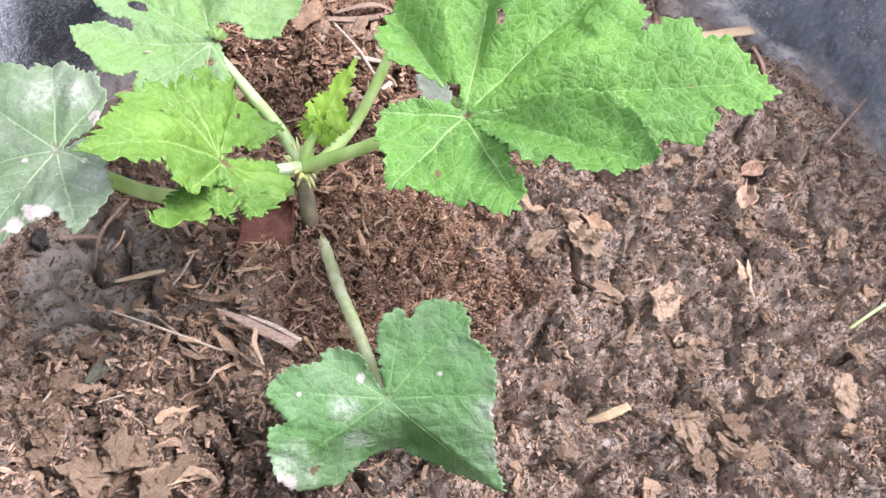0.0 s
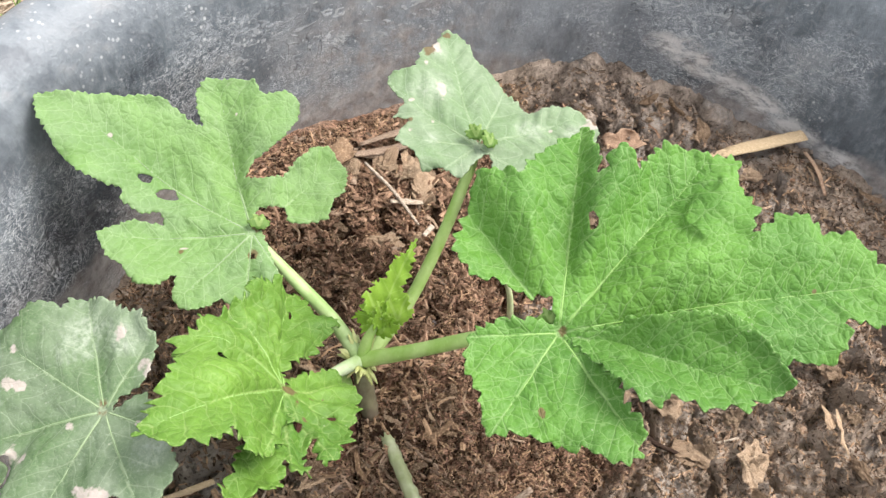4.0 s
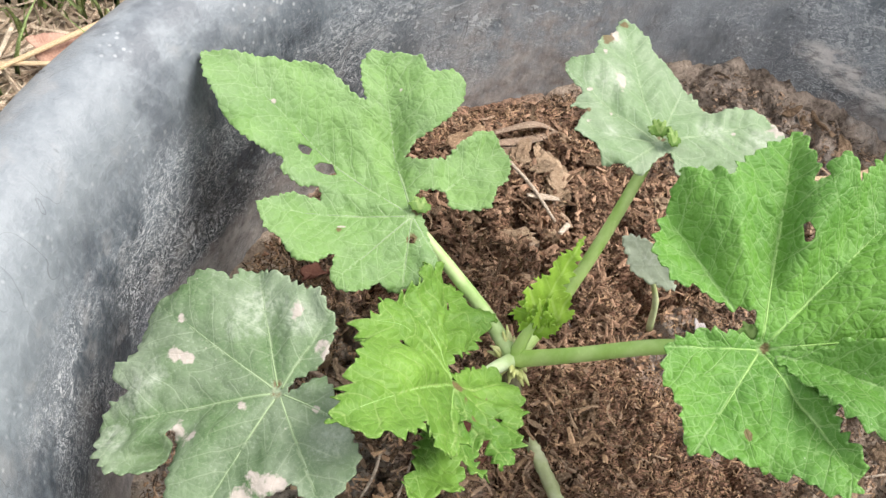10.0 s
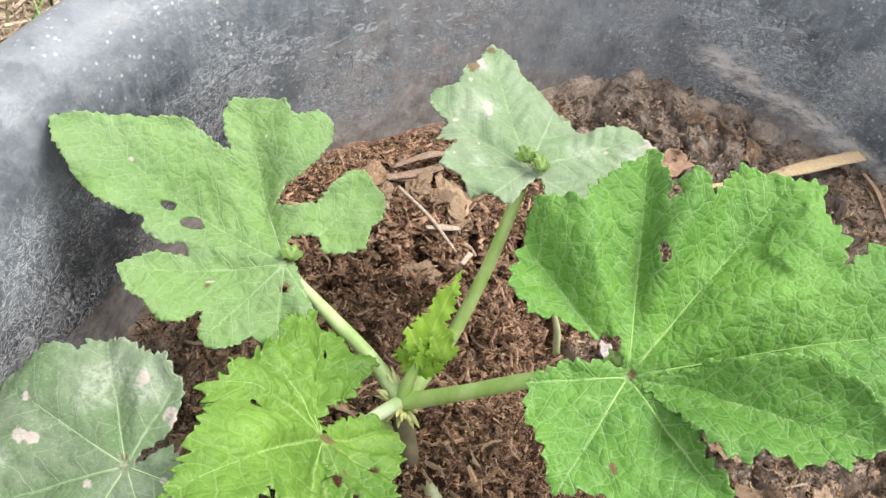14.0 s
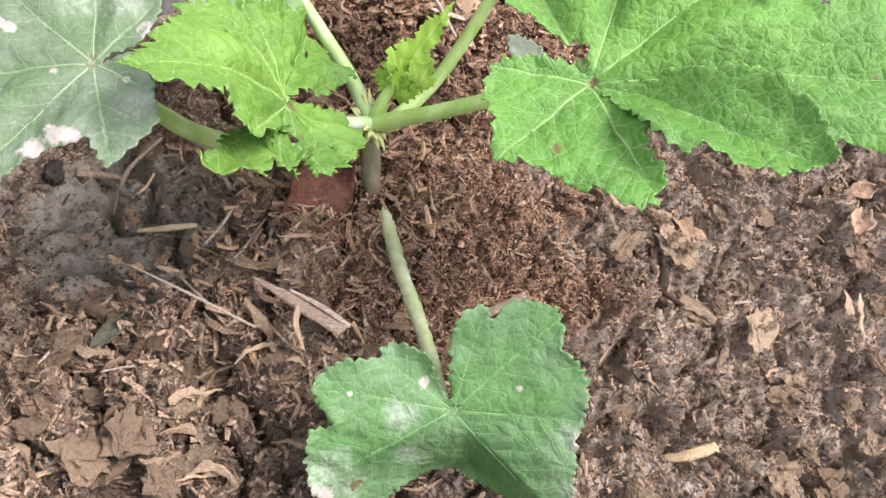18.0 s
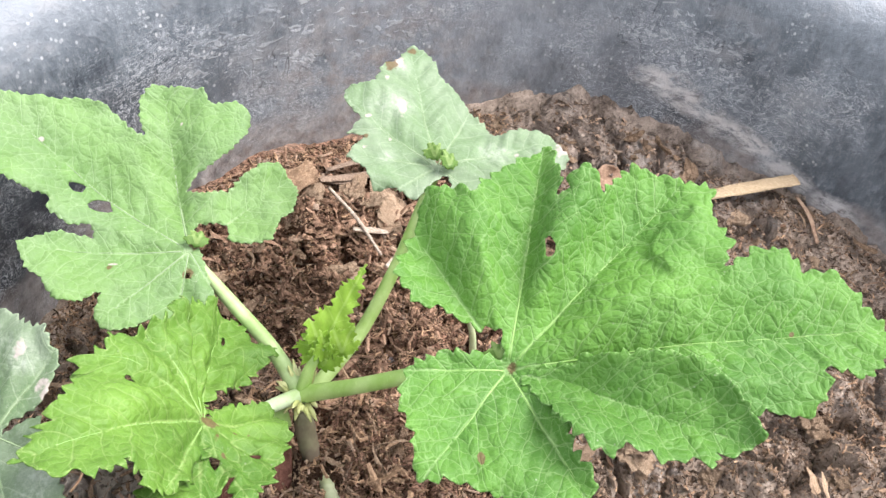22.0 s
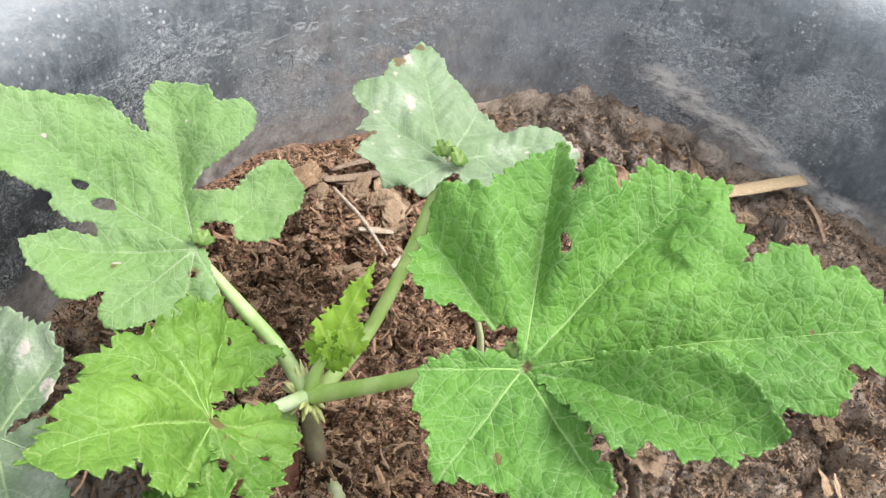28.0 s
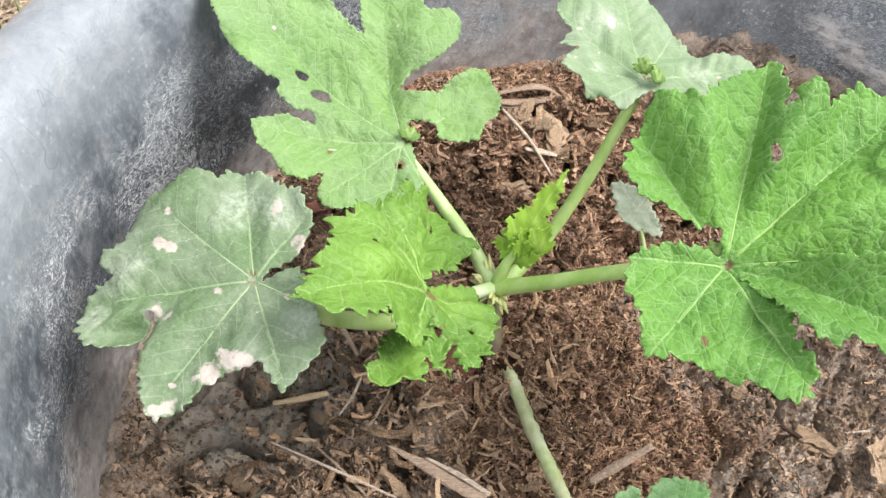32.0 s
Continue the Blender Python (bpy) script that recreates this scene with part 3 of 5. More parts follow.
# ---- the tub ----
def tub():
    """Turned profile of a heavy moulded tub with a broad rolled lip, a little out of round."""
    profile = [(0.0, -0.172), (0.24, -0.172), (0.285, -0.150), (0.300, -0.09), (0.310, -0.02), (0.316, 0.03), (0.322, 0.07), (0.3265, 0.10),
               (0.331, 0.121), (0.338, 0.136), (0.348, 0.145), (0.360, 0.147), (0.372, 0.142), (0.382, 0.131), (0.388, 0.115), (0.389, 0.098),
               (0.384, 0.085), (0.372, 0.080), (0.356, 0.078), (0.346, 0.066), (0.342, 0.02), (0.335, -0.06), (0.322, -0.15), (0.31, -0.192), (0.0, -0.194)]
    root = tagged(new("planting_tub"), "large round scuffed black plastic tub with rolled rim, filled with soil", "tub")
    fine = []
    for (r0, z0), (r1, z1) in zip(profile, profile[1:]):
        fine += [(r0 + (r1 - r0) * k / 3, z0 + (z1 - z0) * k / 3) for k in range(3)]
    fine.append(profile[-1])
    soft = [fine[0]] + [tuple((a[i] + 2 * b[i] + c[i]) / 4 for i in (0, 1)) for a, b, c in zip(fine, fine[1:], fine[2:])] + [fine[-1]]
    n = 180
    for name, piece in (("body", soft[:22]), ("rim", soft[21:55]), ("outer_wall", soft[54:])):
        verts, faces = [], []
        for r, z in piece:
            for k in range(n):
                a = 2 * math.pi * k / n
                wave = 1 + 0.006 * math.sin(2 * a + 0.7) + 0.004 * noise.noise((2 * math.cos(a), 2 * math.sin(a), 6 * z))
                dent = 0.0016 * noise.noise((9 * math.cos(a), 9 * math.sin(a), 30 * z))
                lift = 0.003 * noise.noise((3 * math.cos(a), 3 * math.sin(a), 1)) if r > 0.2 else 0
                verts.append(((r * wave + dent) * math.cos(a), (r * wave + dent) * math.sin(a), z + lift))
        for i in range(len(piece) - 1):
            for k in range(n):
                j = (k + 1) % n
                faces.append((i * n + k, i * n + j, (i + 1) * n + j, (i + 1) * n + k))
        part(name, raw(name, verts, faces), M_TUB, root, "broad rolled lip, painted pale for its sky sheen" if name == "rim" else "")
    return root


tub()


# ---- the soil ----
CREVICES = [(0.070, -0.051, 0.099, -0.062), (0.096, -0.061, 0.129, -0.063), (0.029, -0.031, 0.031, -0.053), (0.110, -0.072, 0.126, -0.099), (0.036, 0.048, 0.040, 0.025), (0.086, -0.038, 0.076, -0.027)]

PITS = [(-0.031, 0.147, 0.011, 0.026), (-0.012, 0.127, 0.010, 0.026), (-0.060, 0.120, 0.005, 0.016), (-0.052, 0.170, 0.005, 0.014), (-0.205, 0.085, 0.014, 0.016), (0.262, 0.130, 0.014, 0.020)]


def soil_height(x, y):
    z = 0.021 * math.exp(-((x + 0.130) ** 2 + (y - 0.04) ** 2) / (2 * 0.05**2))
    z -= 0.017 * max(0.0, min(1.0, (-0.15 - x) / 0.10))
    z += 0.050 * math.exp(-((x - 0.115) ** 2 / (2 * 0.080**2) + (y - 0.335) ** 2 / (2 * 0.040**2)))
    z -= 0.012 * math.exp(-((x + 0.075) ** 2 + (y - 0.27) ** 2) / (2 * 0.035**2))
    z += 0.016 * math.exp(-((x - 0.23) ** 2 + (y - 0.20) ** 2) / (2 * 0.06**2))
    bank = min(1.0, max(0.0, (y - 0.10) / 0.10)) * min(1.0, max(0.0, (x + 0.02) / 0.06))
    calm = 1 - (0.8 - 0.15 * bank) * min(1.0, max(0.0, (math.hypot(x, y) - 0.265) / 0.035))
    bed = 0.011 * noise.noise((x * 14, y * 14, 0.3)) + 0.009 * noise.noise((x * 38, y * 38, 1.7))
    bed += 0.0055 * abs(noise.noise((x * 62, y * 62, 4.1))) + 0.0042 * abs(noise.noise((x * 130, y * 130, 2.2))) + 0.0022 * noise.noise((x * 270, y * 270, 7.7)) - 0.003
    rough = min(1.0, max(0.0, (math.hypot(x + 0.075, y - 0.04) - 0.075) / 0.03))
    bed += rough * (0.011 * noise.noise((x * 48, y * 48, 12.3)) + 0.006 * abs(noise.noise((x * 85, y * 85, 3.3))))
    bed *= 0.45 + 0.55 * smooth_step(math.hypot(x + 0.245, y - 0.032), 0.040, 0.060)
    crack = abs(noise.noise((x * 30 + 5, y * 30, 9.2)))
    pit = abs(noise.noise((x * 110, y * 110, 6.6)))
    bed -= 0.019 * max(0.0, 1 - crack / 0.10) ** 0.8 * (0.4 + 0.6 * rough) + 0.006 * max(0.0, 1 - pit / 0.12)
    if x > 0.02 and y < 0.06:
        for x0, y0, x1, y1 in CREVICES:
            t = max(0.0, min(1.0, ((x - x0) * (x1 - x0) + (y - y0) * (y1 - y0)) / ((x1 - x0) ** 2 + (y1 - y0) ** 2)))
            d = math.hypot(x - x0 - t * (x1 - x0), y - y0 - t * (y1 - y0)) + 0.003 * noise.noise((x * 120, y * 120, 2.9))
            bed -= 0.013 * math.exp(-((d / 0.0042) ** 2))
    for px, py, size, deep in PITS:
        d = math.hypot(x - px, (y - py) * 1.3) + 0.004 * noise.noise((x * 90, y * 90, 5.5))
        bed -= deep * (1 - smooth_step(d, size * 0.5, size * 1.2))
    gap = max(0.0, noise.noise((x * 58, y * 58, 9.1)) - 0.20)
    return z + calm * (bed - 0.018 * gap * (0.25 + 0.75 * rough) * smooth_step(math.hypot(x + 0.245, y - 0.032), 0.035, 0.055))


def soil():
    step, radius = 0.0019, 0.327
    n = int(radius / step)
    index, verts, faces = {}, [], []
    for i in range(-n, n + 1):
        for j in range(-n, n + 1):
            x, y = i * step, j * step
            if x * x + y * y < radius * radius:
                index[i, j] = len(verts)
                verts.append((x, y, soil_height(x, y)))
    for i, j in index:
        quad = [(i, j), (i + 1, j), (i + 1, j + 1), (i, j + 1)]
        if all(q in index for q in quad):
            faces.append(tuple(index[q] for q in quad))
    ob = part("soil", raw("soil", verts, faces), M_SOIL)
    return tagged(ob, "damp dark brown peat and grey mud with crumbs and fibres", "soil", kind="structure")


SOIL = soil()


# ---- the squash plant ----
def margin(outline, tooth=0.0011, pitch=0.0034, seed=1):
    """The leaf's margin from bearings (degrees) and reaches (mm): a smooth line, then sharp uneven teeth along it."""
    rng = np.random.default_rng(seed)
    p = np.array([(r * math.cos(radians(a)), r * math.sin(radians(a))) for a, r in outline]) / 1000
    p = p if np.sum(p[:, 0] * np.roll(p[:, 1], -1) - p[:, 1] * np.roll(p[:, 0], -1)) > 0 else p[::-1]
    line = []
    for a, b, c, d in zip(np.roll(p, 1, 0), p, np.roll(p, -1, 0), np.roll(p, -2, 0)):
        count = max(2, int(np.linalg.norm(c - b) / 0.0008))
        for k in range(count):
            t = k / count
            curve = 0.5 * (2 * b + (c - a) * t + (2 * a - 5 * b + 4 * c - d) * t * t + (3 * b - a - 3 * c + d) * t**3)
            line.append(0.55 * curve + 0.45 * (b + (c - b) * t))
    line = np.array(line)
    ahead = np.roll(line, -3, 0) - np.roll(line, 3, 0)
    out = np.stack([ahead[:, 1], -ahead[:, 0]], 1) / (np.linalg.norm(ahead, axis=1)[:, None] + 1e-9)
    run = np.cumsum(np.linalg.norm(line - np.roll(line, 1, 0), axis=1))
    phase, size, high, wide = 0.0, [], 1.0, 1.0
    for i, s in enumerate(np.diff(run, prepend=0.0)):
        phase += s / (pitch * wide)
        if phase > 1:
            phase, high, wide = phase % 1, rng.uniform(0.3, 1.5), rng.uniform(0.6, 1.5)
        saw = phase / 0.72 if phase < 0.72 else (1 - phase) / 0.28
        size.append(high * (saw - 0.5) + 0.7 * noise.noise((line[i][0] * 160, line[i][1] * 160, seed)))
    apart = np.abs(run[:, None] - run[None])
    gap = np.where(np.minimum(apart, run[-1] - apart) > 0.009, np.linalg.norm(line[:, None] - line[None], axis=2), 1.0).min(1)
    return line + out * (np.array(size) * np.clip((gap - 0.0012) / 0.004, 0.0, 1.0))[:, None] * tooth


def inside(points, poly):
    x, y = points[:, 0], points[:, 1]
    hit = np.zeros(len(points), bool)
    a, b = poly, np.roll(poly, -1, 0)
    for (x0, y0), (x1, y1) in zip(a, b):
        if y0 != y1:
            hit ^= ((y0 > y) != (y1 > y)) & (x < (x1 - x0) * (y - y0) / (y1 - y0) + x0)
    return hit


def blade(name, outline, ribs, shape, step=0.0015, tooth=0.0020, holes=(), seed=1, quilt=1.0, crease=3.0, ruffle=1.0, pitch=0.0046):
    """A leaf blade round its stalk at the origin, in its own plane. ribs: bearings and reaches of the main veins; shape(x, y): its height."""
    edge = margin(outline, tooth, pitch, seed)
    rims = [np.array([(x + r * (1 + 0.25 * math.sin(3 * a + x)) * math.cos(a), y + q * r * (1 + 0.2 * math.cos(2 * a)) * math.sin(a)) for a in np.linspace(0, 2 * math.pi, 13)[:-1]]) / 1000
            for x, y, r, q in holes]
    lo, hi = edge.min(0), edge.max(0)
    gx, gy = np.meshgrid(np.arange(lo[0], hi[0], step), np.arange(lo[1], hi[1], step * 0.87))
    gx = gx + (np.arange(gx.shape[0]) % 2)[:, None] * step / 2
    grid = np.stack([gx.ravel(), gy.ravel()], 1)
    grid += np.random.default_rng(seed).uniform(-0.2, 0.2, grid.shape) * step
    keep = inside(grid, edge)
    for rim in rims:
        keep &= ~inside(grid, rim)
    grid = grid[keep]
    gap = np.min(np.linalg.norm(grid[:, None] - edge[None, ::2], axis=2), axis=1)
    grid = grid[gap > step * 0.45]
    pts, links = [*map(Vector, edge)], [(i, (i + 1) % len(edge)) for i in range(len(edge))]
    for rim in rims:
        base = len(pts)
        pts += map(Vector, rim)
        links += [(base + i, base + (i + 1) % len(rim)) for i in range(len(rim))]
    pts += map(Vector, grid)
    v, _, f, *_ = delaunay_2d_cdt(pts, links, [], 0, 1e-7)
    xy = np.array([tuple(q) for q in v])
    mid = np.array([xy[list(t)].mean(0) for t in f])
    good = inside(mid, edge)
    for rim in rims:
        good &= ~inside(mid, rim)
    r, bearing = np.hypot(*xy.T) * 1000, np.degrees(np.arctan2(xy[:, 1], xy[:, 0]))
    turn = np.array([np.abs((bearing - b + 180) % 360 - 180) for b, _ in ribs])
    near = turn.argmin(0)
    least = np.minimum(turn.min(0), 89)
    along, off = r * np.cos(np.radians(least)), r * np.sin(np.radians(least))
    reach = np.array([q for _, q in ribs], float)[near]
    brink = np.min(np.linalg.norm(xy[:, None] - edge[None, ::3], axis=2), axis=1) * 1000
    z = []
    for (x, y), a, o, top, rad, rim_off in zip(xy, along, off, reach, r, brink):
        fade = min(1.0, rad / 25)
        puff = 0.0009 * noise.noise((x * 110, y * 110, seed)) + 0.0022 * noise.noise((x * 38, y * 38, seed + 4))
        swell = quilt * 0.0018 * (abs(math.sin(math.pi * (a - 0.85 * o + 3.5 + 9 * noise.noise((x * 28, y * 28, seed))) / 10.5)) - 0.5) * min(1.0, o / 5) * max(0.0, 1 - o / 30)
        puff += ruffle * 0.0042 * noise.noise((x * 85, y * 85, seed + 8)) * math.exp(-rim_off / 5)
        fold = crease / 1000 * max(0.0, 1 - o / 17) * max(0.25, 1 - 0.6 * a / top)
        z.append(shape(x * 1000, y * 1000) / 1000 + fade * (puff + swell - fold))
    mesh = raw(name, np.column_stack([xy, z]), [t for t, g in zip(f, good) if g])
    for key, values in (("rib_along", along), ("rib_off", off), ("rim_off", brink)):
        mesh.attributes.new(key, "FLOAT", "POINT").data.foreach_set("value", values.astype(np.float32))
    for poly in mesh.polygons:
        if poly.normal.z < 0:
            poly.flip()
    return mesh


def leaf_pose(origin, normal):
    """Origin at the stalk, the leaf's z along its normal, its x as near to the world's x as it can be."""
    n = Vector(normal).normalized()
    ax = (Vector((1, 0, 0)) - n.x * n).normalized()
    ay = n.cross(ax)
    m = Matrix((ax, ay, n)).transposed().to_4x4()
    return Matrix.Translation(origin) @ m


PLANT = tagged(new("squash_plant"), "young squash plant with toothed lobed leaves, mildewed and insect-eaten", "plant")
PLANT.location = (-0.125, 0.052, 0.02)
BASE = Matrix.Translation(PLANT.location).inverted()


def merged(name, first, second, m):
    """Two blades of one leaf as one mesh; the second is moved by m."""
    verts = [tuple(v.co) for v in first.vertices] + [tuple(m @ v.co) for v in second.vertices]
    faces = [tuple(p.vertices) for p in first.polygons] + [tuple(i + len(first.vertices) for i in p.vertices) for p in second.polygons]
    mesh = raw(name, verts, faces)
    for key in ("rib_along", "rib_off", "rim_off"):
        values = [d.value for piece in (first, second) for d in piece.attributes[key].data]
        mesh.attributes.new(key, "FLOAT", "POINT").data.foreach_set("value", values)
    return mesh


def add_veins(leaf, blade_mesh, ribs, material, thick):
    """A low rounded vein along each main rib, half sunk in the blade."""
    co = np.array([tuple(v.co) for v in blade_mesh.vertices])
    for k, (bearing, reach) in enumerate(ribs):
        line = []
        for t in np.linspace(0.05, 0.90, 12):
            sway = 0.6 * math.sin(5 * t + k) * t
            x = (reach * t * math.cos(radians(bearing)) - sway * math.sin(radians(bearing))) / 1000
            y = (reach * t * math.sin(radians(bearing)) + sway * math.cos(radians(bearing))) / 1000
            gap = np.hypot(co[:, 0] - x, co[:, 1] - y)
            near = np.argsort(gap)[:4]
            if gap[near[0]] > 0.0025:
                break
            line.append((x, y, float(co[near, 2].mean()) - 0.00015))
        if len(line) > 4:
            part("vein", tube("vein", line, [thick, thick * 0.7, thick * 0.45, thick * 0.25], sides=6, steps=2), material, leaf)


def add_leaf(name, origin, normal, outline, ribs, shape, material, label, also=None, vein=None, **more):
    mesh = first = blade(name, outline, ribs, shape, **more)
    rows = ribs
    if also:
        facing, outline, ribs, shape, holes = also
        mesh = merged(name, mesh, blade(name, outline, ribs, shape, **{**more, "holes": holes, "seed": more["seed"] + 40}), leaf_pose(origin, normal).inverted() @ leaf_pose(origin, facing))
    ob = part(name, mesh, material, PLANT, label)
    ob.matrix_local = BASE @ leaf_pose(origin, normal)
    skin = ob.modifiers.new("thickness", "SOLIDIFY")
    skin.thickness, skin.offset = 0.0005, -1
    if vein:
        add_veins(ob, first, rows, vein, 0.00042)
    return ob


def add_stalk(name, points, radii, material, label="", **more):
    ob = part(name, tube(name, [Vector(p) - PLANT.location for p in points], radii, **more), material, PLANT, label)
    return ob


def polar(x, y):
    return math.hypot(x, y), math.degrees(math.atan2(y, x))


M_VEIN = stalk_material("bright_vein", (0.21, 0.375, 0.080), (0.29, 0.46, 0.135))
M_VEIN_GREY = stalk_material("greyish_vein", (0.20, 0.29, 0.125), (0.29, 0.37, 0.20))
M_VEIN_DULL = stalk_material("dull_vein", (0.125, 0.26, 0.070), (0.20, 0.34, 0.12))

# the big leaf
D_OUT = [(93, 11), (98, 16), (123, 20), (130, 32), (139, 40), (136, 53), (131, 58), (111, 72), (109, 76), (98, 70), (93, 66), (92, 71), (79, 85), (72, 91), (68, 78),
         (66.5, 69), (65, 67), (64, 70), (63.5, 76), (60, 81), (54, 76), (53, 88), (50, 94), (35, 108), (31, 100), (22, 96), (17, 88), (18, 101), (17, 109),
         (11, 117), (9, 127), (2, 135), (-3, 143), (-9, 128), (-8, 115), (-14, 113), (-18, 104), (-18, 96), (-19, 86), (-25, 72), (-33, 55), (-42, 42), (-50, 32)]
D_OUT += [(-59, 37), (-60, 49), (-69, 62), (-79, 59), (-88, 51), (-96, 51), (-113, 47), (-132, 54), (-148, 43), (-166, 43), (179, 38), (166, 28), (152, 15), (118, 6)]
D_LOBE = [(-6, 18), (-5, 30), (-6, 43), (-7, 56), (-10.2, 71), (-17.5, 83), (-25, 92), (-29, 89), (-32, 80), (-35, 81), (-39, 69), (-42, 67), (-45, 53), (-52, 51), (-56, 44), (-57, 35), (-56, 24), (-52, 14), (-40, 5)]


def big_shape(x, y):
    r, a = polar(x, y)
    z = 7 - 17 * math.exp(-r / 16)
    z += 2.5 * math.sin(radians(a) * 5 + 0.6) * min(1, r / 60)
    z -= 0.0011 * max(0, x - 60) ** 2
    # a small lip folded up on the upper lobe
    d = math.hypot(x - 76, y - 35) + 2.5 * math.sin(0.3 * y) + 1.5 * math.sin(0.45 * x)
    z += 2.4 * smooth_step(17 - d, -0.5, 0.9) * smooth_step(0.7 * (y - 35) - (x - 76), -2, 12) * math.exp(-max(0, 15 - d) / 14)
    # facets between the veins
    z += 10.0 * smooth_step(r, 18, 55) * smooth_step(75 - a, 0, 12) * (1 - smooth_step(62 - a, 0, 16))
    z += 6.5 * smooth_step(r, 18, 50) * smooth_step(119 - a, 0, 14) * (1 - smooth_step(98 - a, 0, 14))
    return z + 5.0 * smooth_step(r, 12, 40) * smooth_step(a + 68, 0, 14) * (1 - smooth_step(a + 46, 0, 14)) - 4.0 * smooth_step(-a, 12, 22) * (1 - smooth_step(-a, 46, 56)) * smooth_step(r, 20, 40)


def big_lobe_shape(x, y):
    """The lower lobe lies over its neighbours; its upper edge curls up."""
    r, a = polar(x, y)
    across = np.interp(x, (36, 42, 55, 70, 79, 84), (-6.5, -6.7, -6.4, -12.3, -25.2, -42)) - y
    lip = smooth_step(x, 30, 48) * (1 - smooth_step(x, 84, 94)) * 6.0 * math.exp(-max(0.0, across) / 9)
    return big_shape(x, y) + 4.0 * smooth_step(-a, 12, 22) * (1 - smooth_step(-a, 46, 56)) * smooth_step(r, 20, 40) + 0.8 + 3.0 * smooth_step(r, 14, 40) + lip


M_LEAF = leaf_material("leaf_bright", (0.152, 0.345, 0.045), (0.088, 0.238, 0.028), (0.42, 0.60, 0.25), 0.02, [], [(104, -1, 0.9), (1.5, 2, 2.6), (-13, -34, 1.0, 0.5)], pucker=1.15)
D_RIBS = [(-1, 136), (40, 96), (74, 86), (118, 66), (-68, 58), (-130, 48), (178, 36)]
add_leaf("leaf", (-0.0573, 0.015, 0.1521), (-0.265, -0.212, 0.941), D_OUT, D_RIBS, big_shape, M_LEAF,
         "broad bright green leaf blade with puckered surface and toothed lobes", vein=M_VEIN, holes=[(21, 41, 2.0, 2.4)], seed=3, crease=10.0, step=0.0012, tooth=0.0026, pitch=0.0062, quilt=0.7,
         also=((-0.265, -0.212, 0.941), D_LOBE, [(-27, 90)], big_lobe_shape, []))

# the greyed leaf by the wall
A_OUT = [(20, 4), (32, 10), (28, 17), (34, 23), (43, 31), (58, 38), (67, 42), (81, 44), (90, 49), (98, 53), (107, 56), (111, 53), (114, 58), (122, 62), (130, 62), (139, 65),
         (145, 64), (152, 61), (160, 62), (165, 66), (170, 66), (173, 61), (177, 66), (182, 68), (188, 70), (195, 70), (201, 68), (207, 60), (209, 53), (205, 46)]
A_OUT += [(195, 41), (208, 43), (222, 52), (231, 58), (239, 63), (242, 65), (246, 60), (250, 57), (252, 48), (256, 46), (264, 40), (276, 38), (281, 36), (284, 42), (289, 51), (295, 48),
          (305, 46), (318, 41), (328, 33), (342, 26), (362, 20), (373, 16), (364, 9), (345, 4)]


def grey_shape(x, y):
    r, a = polar(x, y)
    z = 3 - 6 * math.exp(-r / 12) + 2.2 * math.sin(radians(a) * 5 + 2.0) * min(1, r / 45) - 0.004 * max(0, -x - 38 + 0.3 * y) ** 2
    # the low lobe dips away from the next one
    z -= 9 * math.exp(-((x + 46) ** 2 + (y + 17) ** 2) / 130) * smooth_step(y + 12 - 0.33 * (x + 40), 1.0, -2.5)
    return z + 2.5 * smooth_step(r, 5, 14) * (1 - smooth_step(r, 18, 30)) * math.exp(-((a + 4) / 18) ** 2)


M_GREY = leaf_material("leaf_mildewed", (0.112, 0.205, 0.066), (0.065, 0.132, 0.041), (0.40, 0.48, 0.30), 0.37,
                       [(-39, 19, 2.6), (-35, 17, 2.4), (-37.7, 31.5, 2.2), (-35.5, -11.6, 3.4), (-31, -14.2, 2), (7.7, 31, 3), (-13.4, -4.8, 1.8), (14.3, -8.3, 1.4), (-11.6, -39, 6), (-4.5, -36.5, 5.5),
                        (-0.4, -36, 4.5), (-27.9, -53, 4.5), (18.5, 12.5, 5), (-25, -42.9, 1.8)], [(-1.5, 0, 3.2)], pucker=0.6, lines=1.0, powder=[(-10, 36, 14), (8, 28, 9), (-55, 8, 12), (-62, -12, 9), (22, -20, 10)])
A_RIBS = [(100, 52), (140, 62), (185, 64), (238, 58), (290, 46), (55, 34), (330, 34)]
add_leaf("leaf", (-0.2412, 0.0096, 0.1223), (-0.285, -0.075, 0.956), A_OUT, A_RIBS, grey_shape, M_GREY,
         "grey-green mildewed leaf blade with white dry spots", vein=M_VEIN_GREY, seed=5, quilt=0.6, crease=5.5)

# the eaten leaf
B_OUT = [(77, 11), (61, 17), (39, 22), (15, 19), (7, 29), (8, 38), (21, 45), (24, 52), (33, 60), (46, 62), (54, 57), (58, 46), (60, 36), (73, 30), (93, 32),
         (86, 40), (71, 52), (67, 66), (69, 76), (75, 79), (84, 75), (87, 82), (95, 84), (103, 87), (108, 81), (110, 72), (111, 63), (115, 69), (119, 82),
         (124, 89), (131, 96), (139, 110), (145, 123), (150, 115), (156, 99), (160, 85), (160, 73), (159, 66), (164, 65), (167, 54)]
B_OUT += [(163, 47), (170, 43), (172, 59), (179, 73), (188, 70), (193, 65), (204, 62), (209, 54), (209, 43), (219, 51), (229, 52), (239, 44), (243, 38), (257, 39), (281, 32), (296, 28), (303, 18)]


